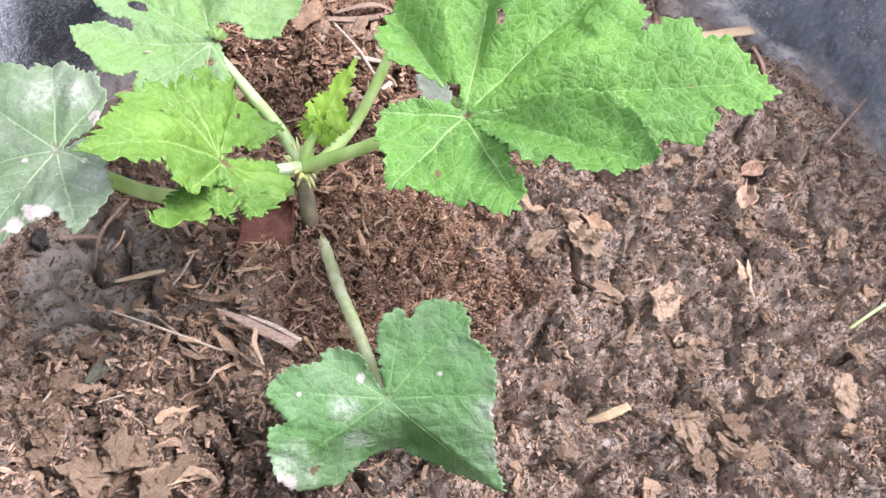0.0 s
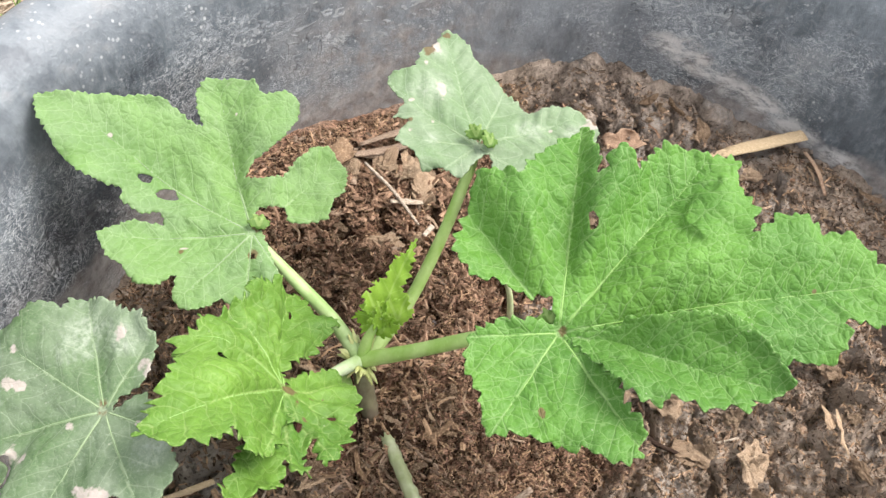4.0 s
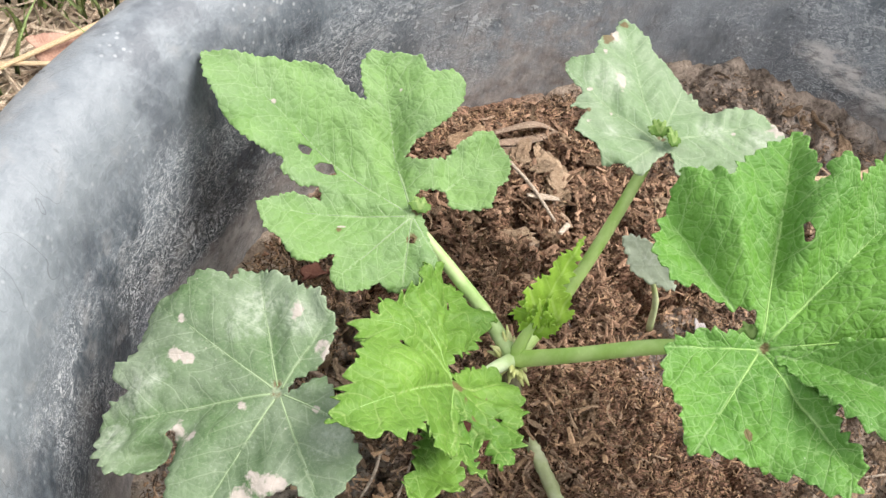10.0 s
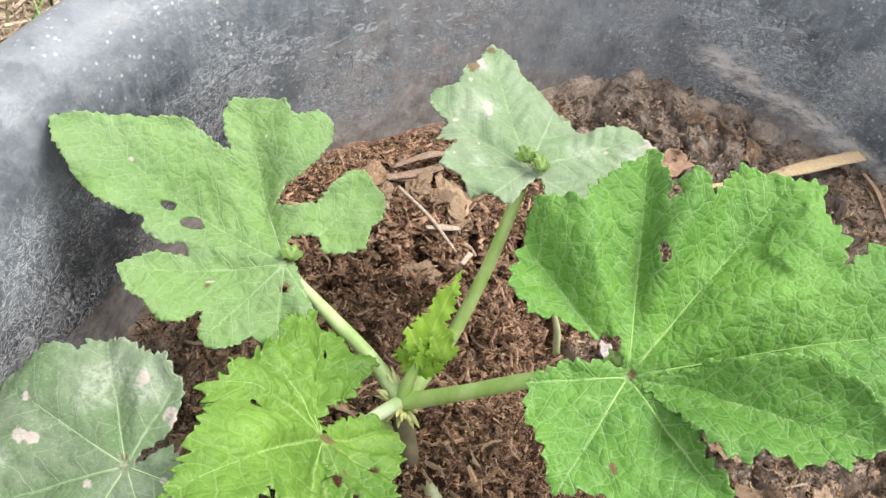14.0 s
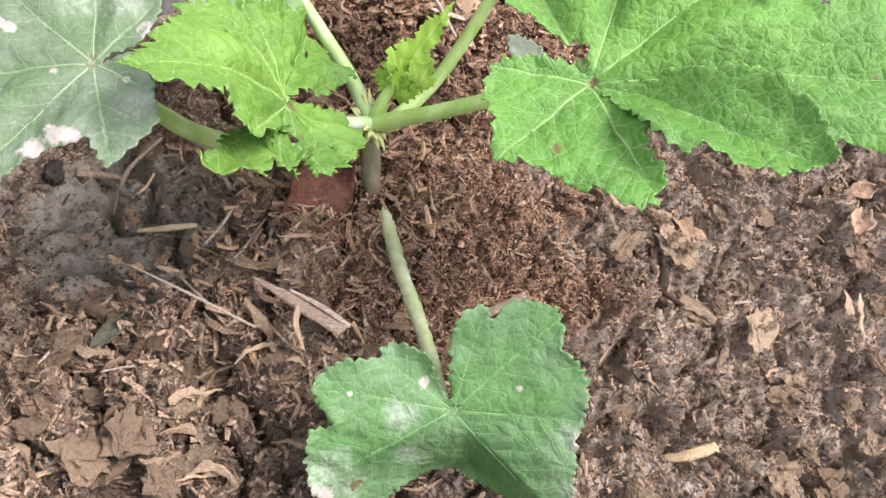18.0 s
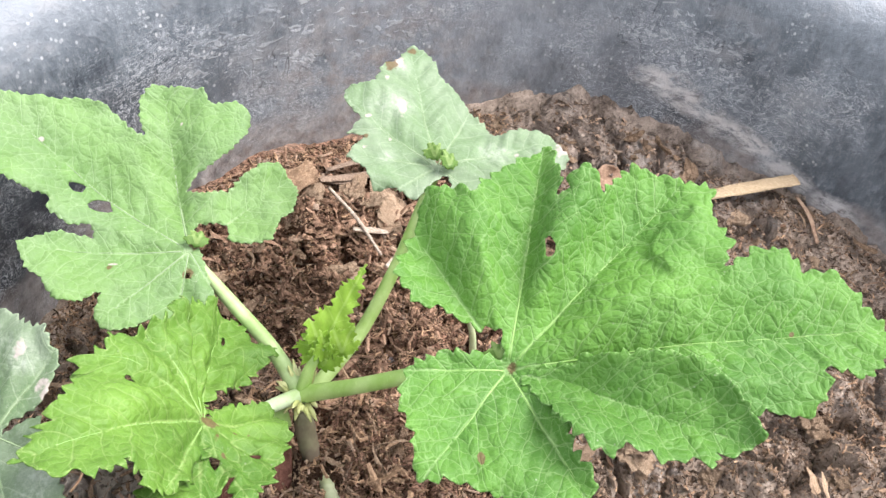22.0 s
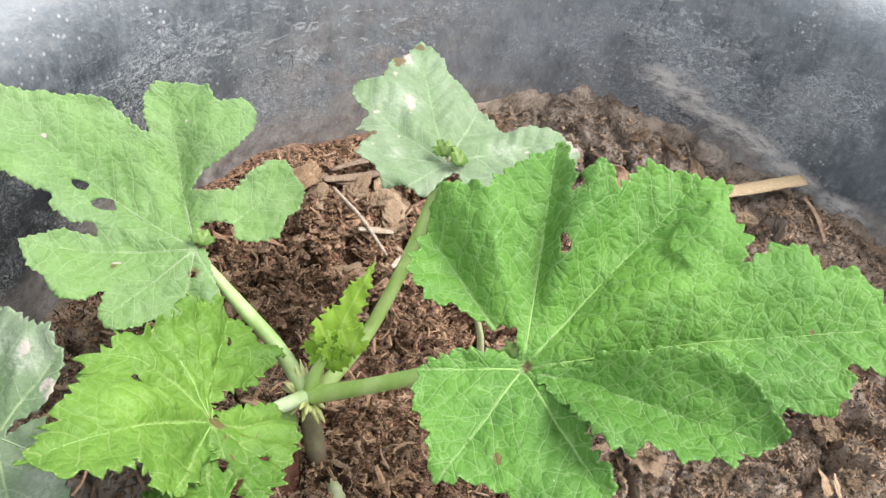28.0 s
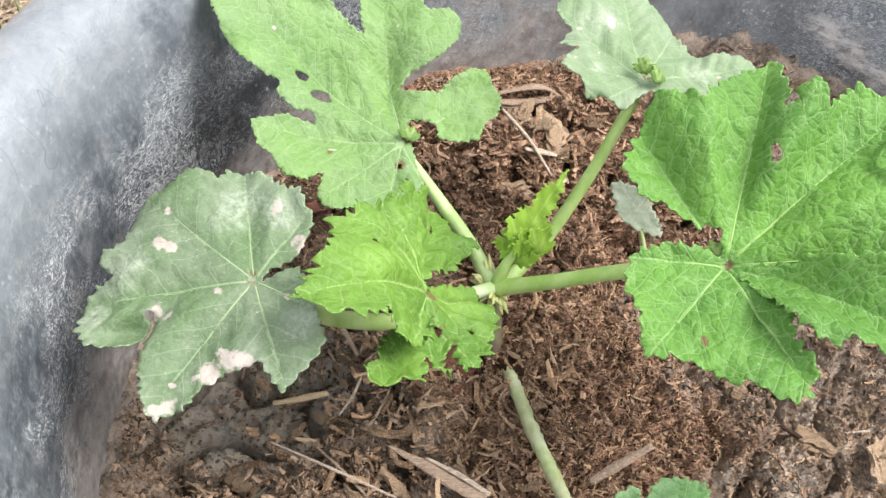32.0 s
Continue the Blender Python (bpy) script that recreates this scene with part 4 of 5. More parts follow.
def eaten_shape(x, y):
    r, a = polar(x, y)
    z = 2 - 3 * math.exp(-r / 10) + 2.0 * math.sin(radians(a) * 5 + 1.0) * min(1, r / 50)
    z += 6 * smooth_step(-x, 30, 110) - 12 * math.exp(-((x + 38) ** 2 + (y - 28) ** 2) / 900)
    return z - 4.0 * math.exp(-((x + 8) ** 2 / 60 + (y - 42) ** 2 / 900))


M_EATEN = leaf_material("leaf_dull", (0.205, 0.365, 0.092), (0.145, 0.285, 0.068), (0.47, 0.60, 0.33), 0.14, [(-67, 52, 1.2), (-5, 65, 1.2), (-34, -6, 2, 3)],
                        [(0, -11, 2.0), (-34.6, -8, 1.2), (2, 2, 2)], pucker=0.85, lines=0.9)
B_RIBS = [(143, 118), (100, 84), (40, 58), (180, 68), (222, 50), (262, 38), (300, 24)]
add_leaf("leaf", (-0.1798, 0.1158, 0.0931), (0.094, -0.335, 0.938), B_OUT, B_RIBS, eaten_shape, M_EATEN,
         "deeply lobed green leaf blade with eaten holes", vein=M_VEIN_GREY, tooth=0.0013, pitch=0.0038, holes=[(-50.7, 31.6, 3.4, 0.85), (-40, 24.2, 5.2, 0.8), (-0.5, -11.9, 1.3, 1.2)], seed=7, crease=7.0, quilt=0.6)

# the pale leaf at the back
C_OUT = [(-109, 11), (-122, 21), (-150, 25), (-154, 33), (-173, 35), (-186, 41), (-210, 38), (-207, 45), (-220, 44), (-224, 56), (-231, 61), (-242, 56),
         (-250, 63), (-260, 67), (-266, 78), (-274, 71), (-277, 59), (-287, 51), (-301, 42), (-316, 41), (-326, 37), (-335, 52), (-343, 61), (-359, 63),
         (-389, 42), (-412, 32), (-431, 25), (-430, 17), (-406, 7)]


def pale_shape(x, y):
    r, a = polar(x, y)
    return 1 - 4 * math.exp(-r / 10) + 2.5 * math.sin(radians(a) * 4 + 0.4) * min(1, r / 45) - 5.0 * math.exp(-((y - 0.9 * x) ** 2) / 160) * smooth_step(r, 10, 40)


M_PALE = leaf_material("leaf_silvered", (0.195, 0.305, 0.135), (0.150, 0.250, 0.102), (0.47, 0.56, 0.38), 0.32,
                       [(-13, 62, 2.5, 0.7), (-20, 52, 1.6, 0.6), (-30, 30, 1.4), (-33, 12, 1.5), (-14, 34, 2, 0.35), (62, 10, 4, 0.6), (40, 8, 1.4), (-20, 18, 1.5), (58, -8, 3)], [(-17, 60, 3), (-5, 73, 2.2), (-32, 19, 1.2), (2, 3, 1.5)], pucker=0.5, lines=0.9, powder=[(-18, 38, 12), (28, 8, 10), (52, 2, 11), (-22, 6, 7), (-12, 60, 8)])
C_RIBS = [(95, 74), (135, 56), (170, 38), (60, 44), (15, 58), (215, 28), (-40, 34)]
add_leaf("leaf", (-0.0675, 0.1322, 0.136), (0.023, -0.077, 0.997), C_OUT, C_RIBS, pale_shape, M_PALE,
         "silvery pale green leaf blade with scorched yellow tip", vein=M_VEIN_GREY, tooth=0.0012, seed=9, crease=5.0)

# the low dark leaf
E_OUT = [(124, 12), (121, 23), (132, 33), (145, 38), (151, 37), (160, 49), (172, 57), (180, 55), (191, 48), (193, 57), (205, 61), (218, 64), (228, 63), (237, 56), (245, 51),
         (250, 40), (280, 31), (291, 38), (309, 52), (318, 64), (323, 74), (331, 61), (356, 51), (377, 54), (389, 55), (400, 50), (405, 55), (413, 59),
         (419, 57), (428, 54), (435, 47), (436, 41), (443, 46), (452, 43), (460, 33), (463, 18), (470, 6)]


def low_shape(x, y):
    r, a = polar(x, y)
    z = 2 - 5 * math.exp(-r / 12) + 1.6 * math.sin(radians(a) * 4 + 1.2) * min(1, r / 45) + 0.003 * max(0, abs(x) - 20) ** 2
    # a deep valley below the stalk, its steep flank under the lower lobe's ridge
    return z - 27 * smooth_step(r, 4, 42) * max(0.0, min(1.0, (-38 - a) / 26) if a > -88 else 1 + (a + 88) / 55) - 3.5 * smooth_step(r, 3, 12) * math.exp(-((a - 135) / 20) ** 2)


M_LOW = leaf_material("leaf_dark", (0.105, 0.270, 0.060), (0.070, 0.195, 0.042), (0.34, 0.50, 0.22), 0.20,
                      [(-13, 9.5, 2.0), (-47, -43, 6, 0.8), (25, 13.6, 1.8, 1.4), (-42, 3.4, 1.2), (50, -6, 2, 0.4)], [(-26, 5, 1.0), (-35, -36, 2.0)], pucker=0.8, lines=0.7, powder=[(-20, -3, 9), (-45, -34, 15), (53, -26, 9), (-14, -22, 8), (48, -2, 6)])
E_RIBS = [(150, 40), (175, 52), (215, 60), (-40, 64), (5, 52), (50, 54), (82, 42)]
add_leaf("leaf", (-0.0884, -0.0849, 0.0532), (-0.08, -0.669, 0.739), E_OUT, E_RIBS, low_shape, M_LOW,
         "dark green low leaf blade with white powdery mildew patches", vein=M_VEIN_DULL, seed=11, quilt=0.5)

# the youngest full leaf
Y_OUT = [(79, 11.5), (72, 22), (59, 44), (62, 60), (71, 67), (78, 74), (88, 69), (98, 64), (129, 50), (134, 43), (151, 45), (162, 45), (167, 51), (183, 57), (190, 57), (198, 64), (209, 72),
         (214, 79), (217, 85), (225, 81), (229, 74), (231, 64), (230, 59), (235, 60), (238, 56), (241, 58), (246, 56), (252, 47), (260, 34), (277, 14), (301, 5), (366, 1.5)]
Y_LOW = [(72, 12), (56, 26), (47, 36), (35, 41), (21, 39), (9, 38), (-17, 33), (-36, 35), (-59, 40), (-69, 41), (-65, 32), (-61, 25), (-72, 32), (-76, 41), (-81, 47),
         (-89, 46), (-91, 39), (-92, 51), (-101, 59), (-114, 67), (-115, 54), (-118, 40), (-119, 25), (-133, 5)]


def young_shape(x, y):
    r, a = polar(x, y)
    b = min(x, 0)
    z = -0.75 * b - 0.0128 * b * b + 0.30 * max(0, x)
    fan = smooth_step(r, 8, 24) * smooth_step(a, 30, 60) * (1 - smooth_step(a, 140, 170))
    pleat = 3.0 * (abs(math.sin(radians(a) * 6.5 + 0.5)) - 0.6) * smooth_step(r, 8, 26)
    return z + pleat + fan * (1.6 * math.sin(radians(a) * 15 + 0.05 * r) + 1.0 * math.sin(0.42 * r + 0.05 * a)) + 1.2 * math.sin(radians(a) * 9) * min(1, r / 40)


def young_low_shape(x, y):
    r, a = polar(x, y)
    return -2.0 * smooth_step(r, 3, 20) + 1.5 * math.sin(radians(a) * 13 + 0.06 * r) * smooth_step(r, 8, 24) - 3.0 * smooth_step(-a, 95, 125) * smooth_step(r, 10, 30)


M_YOUNG = leaf_material("leaf_young", (0.188, 0.350, 0.047), (0.095, 0.218, 0.025), (0.42, 0.55, 0.19), 0.0, [],
                        [(2, 1, 4.2), (6, -4, 2.2), (10, -12, 1.1, 0.5), (15, 2, 1.0), (22, 5, 0.8)], thin=0.3, pucker=0.9)
Y_RIBS = [(217, 84), (180, 58), (150, 46), (115, 52), (85, 70), (64, 60), (248, 56)]
Y_LOW_RIBS = [(30, 40), (-10, 36), (-60, 40), (-86, 48), (-112, 64)]
add_leaf("leaf", (-0.1691, 0.0234, 0.0985), (0.687, 0.190, 0.702), Y_OUT, Y_RIBS, young_shape, M_YOUNG,
         "yellow-green young leaf blade with ragged toothed edge and folded lower lobe", vein=M_VEIN, tooth=0.0034, pitch=0.0052, seed=13, crease=6.0, ruffle=1.6, holes=[(-40.8, -8.3, 1.8, 1.9), (8, 55, 1.2, 2.4)],
         also=((0.36, 0.34, 0.87), Y_LOW, Y_LOW_RIBS, young_low_shape, [(6.5, -15.5, 2.2, 1.5), (24, -5, 2.4, 0.5)]))

# bud leaf, still folded
BUD_OUT = [(-24, 7), (-8, 11), (0, 8), (18, 15), (26, 12), (40, 19), (46, 18), (55, 29), (64, 45), (69, 36), (78, 25), (86, 19), (97, 20), (106, 14), (118, 16), (132, 10), (150, 11), (176, 6), (226, 4), (276, 4)]


def bud_shape(x, y):
    return 0.014 * x * x + 0.35 * math.sin(x * 0.9 + y * 0.2) + 0.25 * math.sin(y * 0.55 + x * 0.3)


M_SPROUT = leaf_material("leaf_sprout", (0.125, 0.240, 0.034), (0.085, 0.175, 0.024), (0.42, 0.55, 0.19), 0.0, [], [], thin=0.3, pucker=0.4)
M_BUD = leaf_material("leaf_bud", (0.36, 0.56, 0.060), (0.25, 0.45, 0.040), (0.52, 0.68, 0.19), 0.0, [], [], thin=0.4, pucker=0.4)
add_leaf("bud_leaf", (-0.1195, 0.072, 0.074), (0.15, -0.62, 0.77), BUD_OUT, [(64, 36), (20, 18), (110, 18)], bud_shape, M_BUD, "small unopened yellow-green leaf", tooth=0.0030, pitch=0.0029, step=0.0008, seed=15, quilt=0.3, crease=1.2, ruffle=0.12)

FRILL_OUT = [(0, 9), (25, 14), (45, 11), (65, 16), (88, 13), (110, 17), (135, 12), (155, 15), (180, 10), (220, 5), (300, 5)]
for place, facing, k in (((-0.1225, 0.0705, 0.072), (-0.55, -0.55, 0.62), 16), ((-0.1165, 0.0690, 0.073), (0.45, -0.6, 0.66), 19), ((-0.1105, 0.0705, 0.074), (0.3, -0.75, 0.6), 22), ((-0.1190, 0.0665, 0.069), (-0.1, -0.85, 0.5), 25)):
    add_leaf("bud_leaf", place, facing, [(q, w * 0.75) for q, w in FRILL_OUT], [(65, 11), (110, 11)], bud_shape, M_BUD, "crinkled tiny new leaf", tooth=0.0030, pitch=0.0030, step=0.0008, seed=k, quilt=0.3, crease=0.8, ruffle=0.5)

for place, facing, k in (((-0.0575, 0.0220, 0.1445), (-0.5, -0.3, 0.8), 27), ((-0.0690, 0.1335, 0.1400), (-0.3, -0.5, 0.8), 28), ((-0.0625, 0.1290, 0.1390), (0.5, -0.4, 0.8), 29), ((-0.1765, 0.1185, 0.0945), (0.2, -0.3, 0.9), 30)):
    add_leaf("bud_leaf", place, facing, [(q, w * 0.42) for q, w in FRILL_OUT], [(65, 8), (110, 8)], bud_shape, M_SPROUT, "tiny curled green leaf at the blade's base", tooth=0.0014, pitch=0.0026, step=0.0012, seed=k, quilt=0.3, crease=0.8, ruffle=0.3)

# the small grey leaf under the big one
M_WITHER = leaf_material("leaf_withered", (0.30, 0.34, 0.24), (0.22, 0.27, 0.18), (0.50, 0.54, 0.44), 0.6, pucker=0.3)
F_OUT = [(-45, 20), (-30, 14), (0, 10), (40, 9), (75, 11), (100, 14), (120, 18), (135, 20), (150, 16), (180, 11), (215, 9), (250, 9), (290, 13)]
add_leaf("leaf", (-0.045, 0.120, 0.052), (-0.3, -0.5, 0.8), F_OUT, [(60, 20), (120, 20), (180, 15), (0, 14)], lambda x, y: 0.01 * x * x, M_WITHER, "small greyish withered leaf blade", seed=17)

# stalks
CROWN = (-0.1285, 0.0605, 0.0535)
add_stalk("leaf_stalk", [CROWN, (-0.105, 0.050, 0.078), (-0.078, 0.038, 0.108), (-0.060, 0.026, 0.127), (-0.0555, 0.0195, 0.1355)], [0.0041, 0.0035, 0.0033, 0.0028, 0.0019], M_STALK, ribs=0.06, sides=14)
add_stalk("leaf_stalk", [CROWN, (-0.142, 0.081, 0.062), (-0.162, 0.099, 0.077), (-0.1795, 0.1160, 0.0885)], [0.0041, 0.0035, 0.0031, 0.0022], M_STALK_PALE, ribs=0.06, sides=14)
add_stalk("leaf_stalk", [(-0.124, 0.068, 0.040), (-0.100, 0.094, 0.050), (-0.083, 0.113, 0.080), (-0.070, 0.130, 0.116), (-0.0675, 0.1325, 0.128)], [0.0038, 0.0034, 0.0031, 0.0028, 0.0020], M_STALK, ribs=0.06, sides=14)
add_stalk("leaf_stalk", [(-0.134, 0.056, 0.040), (-0.170, 0.046, 0.040), (-0.203, 0.031, 0.062), (-0.222, 0.018, 0.090), (-0.2402, 0.0100, 0.1125)], [0.0042, 0.0042, 0.0040, 0.0036, 0.0022], M_STALK, ribs=0.06, sides=14)
add_stalk("leaf_stalk", [CROWN, (-0.1385, 0.0530, 0.060), (-0.152, 0.0405, 0.0715), (-0.1670, 0.0265, 0.0865)], [0.0036, 0.0032, 0.0028, 0.0018], M_WHITISH, "whitish pale green stalk", ribs=0.06, sides=14)
add_stalk("leaf_stalk", [(-0.1210, 0.0460, 0.0080), (-0.1190, 0.0365, 0.0190), (-0.1160, 0.0250, 0.0268), (-0.110, -0.003, 0.0325), (-0.1015, -0.035, 0.040), (-0.0955, -0.058, 0.044), (-0.0885, -0.0820, 0.0435)],
          [0.0028, 0.0030, 0.0031, 0.0033, 0.0031, 0.0029, 0.0020], M_STEM, "earth-crusted grey-green stalk", ribs=0.05, sides=16, steps=14, rough=0.15)
add_stalk("leaf_stalk", [CROWN, (-0.1255, 0.0655, 0.066), (-0.1195, 0.072, 0.076)], [0.0036, 0.0028, 0.0016], M_STALK, ribs=0.05)
add_stalk("leaf_stalk", [(-0.030, 0.108, 0.004), (-0.035, 0.112, 0.030), (-0.045, 0.1195, 0.0495)], [0.0022, 0.0018, 0.0011], M_STEM)
add_stalk("stem", [(-0.1205, 0.038, 0.004), (-0.1230, 0.045, 0.018), (-0.1265, 0.054, 0.036), (-0.1283, 0.0595, 0.0490)], [0.0050, 0.0046, 0.0050, 0.0042], M_STEM_DARK, "short soil-stained main stem", rough=0.12, sides=16, steps=10)


M_TUFT = stalk_material("pale_tuft", (0.50, 0.54, 0.14), (0.68, 0.70, 0.34), 0.2)


def crown_tuft():
    """Bristly stubs of new growth at the crown."""
    rng = np.random.default_rng(21)
    for i in range(30):
        a, up, out = rng.uniform(0, 6.28), rng.uniform(-0.002, 0.012), rng.uniform(0.004, 0.010)
        foot = np.array(CROWN) + (0.0045 * math.cos(a), 0.0045 * math.sin(a), rng.uniform(-0.004, 0.001))
        tip = foot + (out * math.cos(a), out * math.sin(a), up)
        add_stalk("bud", [foot, (foot + tip) / 2 + (0, 0, 0.001), tip], [0.0012, 0.0015, 0.0003], M_TUFT, sides=6, steps=3, rough=0.2)


crown_tuft()


# ---- loose things on the soil ----
def on_soil(x, y, up=0.0):
    return (x, y, soil_height(x, y) + up)


def stalk_thing(name, points, radii, material, label, category, **more):
    p0 = Vector(points[0])
    ob = part(name, tube(name, [Vector(p) - p0 for p in points], radii, **more), material, None, label)
    ob.location = p0
    return tagged(ob, category=category, group="loose straws and splinters")


stalk_thing("straw_stalk", [on_soil(0.092, 0.2215, 0.004), (0.135, 0.2235, 0.013), (0.156, 0.2255, 0.018), (0.184, 0.2280, 0.023), (0.2085, 0.2300, 0.027)], [0.0018, 0.0026, 0.0046, 0.0062, 0.0062, 0.0060], M_STRAW,
            "flattened dry golden straw stalk lying on soil", "straw", flat=0.3, rough=0.06)
stalk_thing("straw_stalk", [on_soil(0.2097, 0.222, 0.008), on_soil(0.211, 0.203, 0.006), on_soil(0.2117, 0.184, 0.003)], [0.0018, 0.0022, 0.0014], M_TAN, "short broken dry straw by the tub wall", "straw", flat=0.3)
stalk_thing("twig", [(-0.2321, -0.0068, 0.0085), (-0.202, -0.019, 0.0085), (-0.1709, -0.031, 0.006)], [0.0005, 0.0008, 0.0007], M_PALE_TWIG, "thin bleached twig lying on soil", "twig", sides=6)
stalk_thing("twig", [on_soil(-0.240, -0.004, 0.002), on_soil(-0.215, 0.010, 0.004)], [0.0007, 0.0008], M_PALE_TWIG, "short thin bleached twig on mud", "twig", sides=6)
stalk_thing("twig", [(-0.1060, 0.2290, 0.013), (-0.090, 0.2030, 0.0135), (-0.0770, 0.1790, 0.009)], [0.0011, 0.0013, 0.001], M_PALE_TWIG, "slender grey twig lying on peat", "twig", sides=6)
stalk_thing("bark_strip", [on_soil(-0.1108, 0.2474, 0.004), on_soil(-0.085, 0.257, 0.007), on_soil(-0.0574, 0.2661, 0.004)], [0.003, 0.004, 0.0025], M_GREYWOOD, "thin brown bark strip by the tub wall", "bark", flat=0.3, rough=0.12)
stalk_thing("bark_strip", [on_soil(-0.105, 0.262, 0.005), on_soil(-0.075, 0.268, 0.008), on_soil(-0.052, 0.275, 0.004)], [0.002, 0.0035, 0.002], M_GREYWOOD, "thin brown bark strip by the tub wall", "bark", flat=0.3, rough=0.12)
stalk_thing("wood_splinter", [(-0.1755, -0.0065, 0.010), (-0.166, -0.013, 0.013), (-0.150, -0.024, 0.018), (-0.1318, -0.0368, 0.022)], [0.0006, 0.0022, 0.0046, 0.0042], M_GREYWOOD, "weathered pinkish-grey wood splinter on soil", "wood", flat=0.35, rough=0.12)
stalk_thing("twig", [on_soil(0.0223, 0.0406, 0.003), on_soil(0.038, 0.026, 0.005), on_soil(0.0556, 0.0159, 0.003)], [0.0012, 0.0017, 0.0012], M_TWIG, "dark curved twig half sunk in mud", "twig", sides=7)
stalk_thing("twig", [on_soil(0.0556, 0.0205, 0.006), on_soil(0.088, 0.018, 0.006)], [0.0009, 0.0007], M_PALE_TWIG, "thin pale straw bit on mud", "twig", sides=6)
stalk_thing("twig", [on_soil(0.2434, 0.1322, 0.003), (0.262, 0.148, 0.018), (0.285, 0.168, 0.036)], [0.0014, 0.0013, 0.0011], M_GREYWOOD, "grey dry stalk leaning on the tub wall", "twig", sides=7)
stalk_thing("grass_stalk", [on_soil(0.21, -0.0167, 0.002), (0.228, -0.008, 0.012), (0.246, 0.0, 0.020)], [0.0012, 0.0012, 0.0009], M_STEM, "pale green grass stalk on the soil", "grass", sides=6)
stalk_thing("wood_splinter", [on_soil(-0.0747, -0.0186, 0.000), (-0.06, -0.0115, 0.012), (-0.0446, -0.0043, 0.02)], [0.0022, 0.0026, 0.0018], M_GREYWOOD, "short brown wood splinter sticking out of peat", "wood", flat=0.5, rough=0.1)
stalk_thing("straw_bit", [on_soil(0.029, -0.070, 0.004), on_soil(0.0415, -0.070, 0.005), on_soil(0.055, -0.066, 0.004)], [0.0018, 0.0032, 0.0028], M_STRAW, "short pale wood chip on mud", "straw", flat=0.4, rough=0.12)
stalk_thing("twig", [on_soil(-0.226, 0.085, 0.004), (-0.205, 0.062, 0.012), on_soil(-0.192, 0.042, 0.006)], [0.0013, 0.0016, 0.0012], M_GREYWOOD, "brown dry twig on dark soil", "twig", sides=7)


stalk_thing("wood_splinter", [(-0.158, -0.014, 0.015), (-0.143, -0.0245, 0.021), (-0.129, -0.034, 0.022)], [0.0008, 0.0016, 0.0014], M_PALE_TWIG, "pale thin splinter beside the larger one", "wood", flat=0.5, rough=0.1)
stalk_thing("twig", [on_soil(-0.272, 0.058, 0.004), on_soil(-0.256, 0.063, 0.010), on_soil(-0.2386, 0.062, 0.006)], [0.0020, 0.0018, 0.0014], M_GREYWOOD, "crooked brown twig on grey mud", "twig", sides=7, rough=0.12)
stalk_thing("twig", [on_soil(-0.252, 0.044, 0.003), on_soil(-0.246, 0.058, 0.010), on_soil(-0.232, 0.078, 0.008)], [0.0012, 0.0013, 0.0010], M_GREYWOOD, "thin brown twig crossing another", "twig", sides=6)


stalk_thing("wood_splinter", [on_soil(-0.093, 0.1965, 0.008), on_soil(-0.082, 0.198, 0.010), on_soil(-0.071, 0.1985, 0.008)], [0.0014, 0.0030, 0.0018], M_PALE_TWIG, "pale flat wood splinter on shredded peat", "wood", flat=0.4, rough=0.1)
stalk_thing("wood_splinter", [on_soil(-0.074, 0.173, 0.007), on_soil(-0.067, 0.181, 0.008)], [0.0016, 0.0020], M_PALE_TWIG, "short pale chip on shredded peat", "wood", flat=0.5)
stalk_thing("bark_strip", [on_soil(-0.119, 0.247, 0.006), on_soil(-0.095, 0.252, 0.011), on_soil(-0.072, 0.254, 0.008)], [0.0016, 0.0030, 0.0018], M_GREYWOOD, "thin brown bark strip by the tub wall", "bark", flat=0.3, rough=0.12)


def dead_leaf(x, y, up, length, width, tilt, material, label, curl=0.45, lens=0.0, name="dead_leaf"):
    """A torn or whole bit of dead leaf, curled across its width."""
    bm = bmesh.new()
    bmesh.ops.create_grid(bm, x_segments=14, y_segments=10, size=0.5)
    for v in bm.verts:
        a, b = v.co.x, v.co.y
        edge = 1 + 0.35 * noise.noise((3 * a + 50 * x, 3 * b, 2)) + 0.12 * noise.noise((11 * a, 11 * b + 40 * y, 3))
        slim = (1 - lens) + lens * max(0.03, math.cos(math.pi * a) ** 0.8)
        v.co = Vector((a * length * edge, b * width * edge * slim * (1 - 0.35 * a), width * (curl * b * b * 2 + 0.12 * noise.noise((4 * a, 4 * b, 9 * x)))))
    ob = part(name, bm, material, None, label)
    ob.matrix_world = Matrix.Translation(on_soil(x, y, up)) @ pose(0, 0, 0, *tilt)
    skin = ob.modifiers.new("thickness", "SOLIDIFY")
    skin.thickness = 0.0008
    return tagged(ob, category="dead leaf", group="dead leaves")


dead_leaf(-0.1480, 0.0360, 0.004, 0.046, 0.030, (14, -14, 60), M_RUSSET, "russet brown piece of dead leaf lying by the stem", 0.35, 0.85)
dead_leaf(0.191, 0.120, 0.004, 0.024, 0.011, (10, 5, 25), M_TAN, "curled tan dead leaf on mud", 0.7, 0.8)
dead_leaf(0.160, 0.071, 0.005, 0.020, 0.012, (-15, 8, 60), M_TAN, "curled tan scrap of dead leaf", 0.9, 0.6)
dead_leaf(-0.237, -0.0295, 0.004, 0.024, 0.008, (12, 0, 58), M_OLIVE, "narrow dark olive dead leaf on mud", 0.5, 0.95)
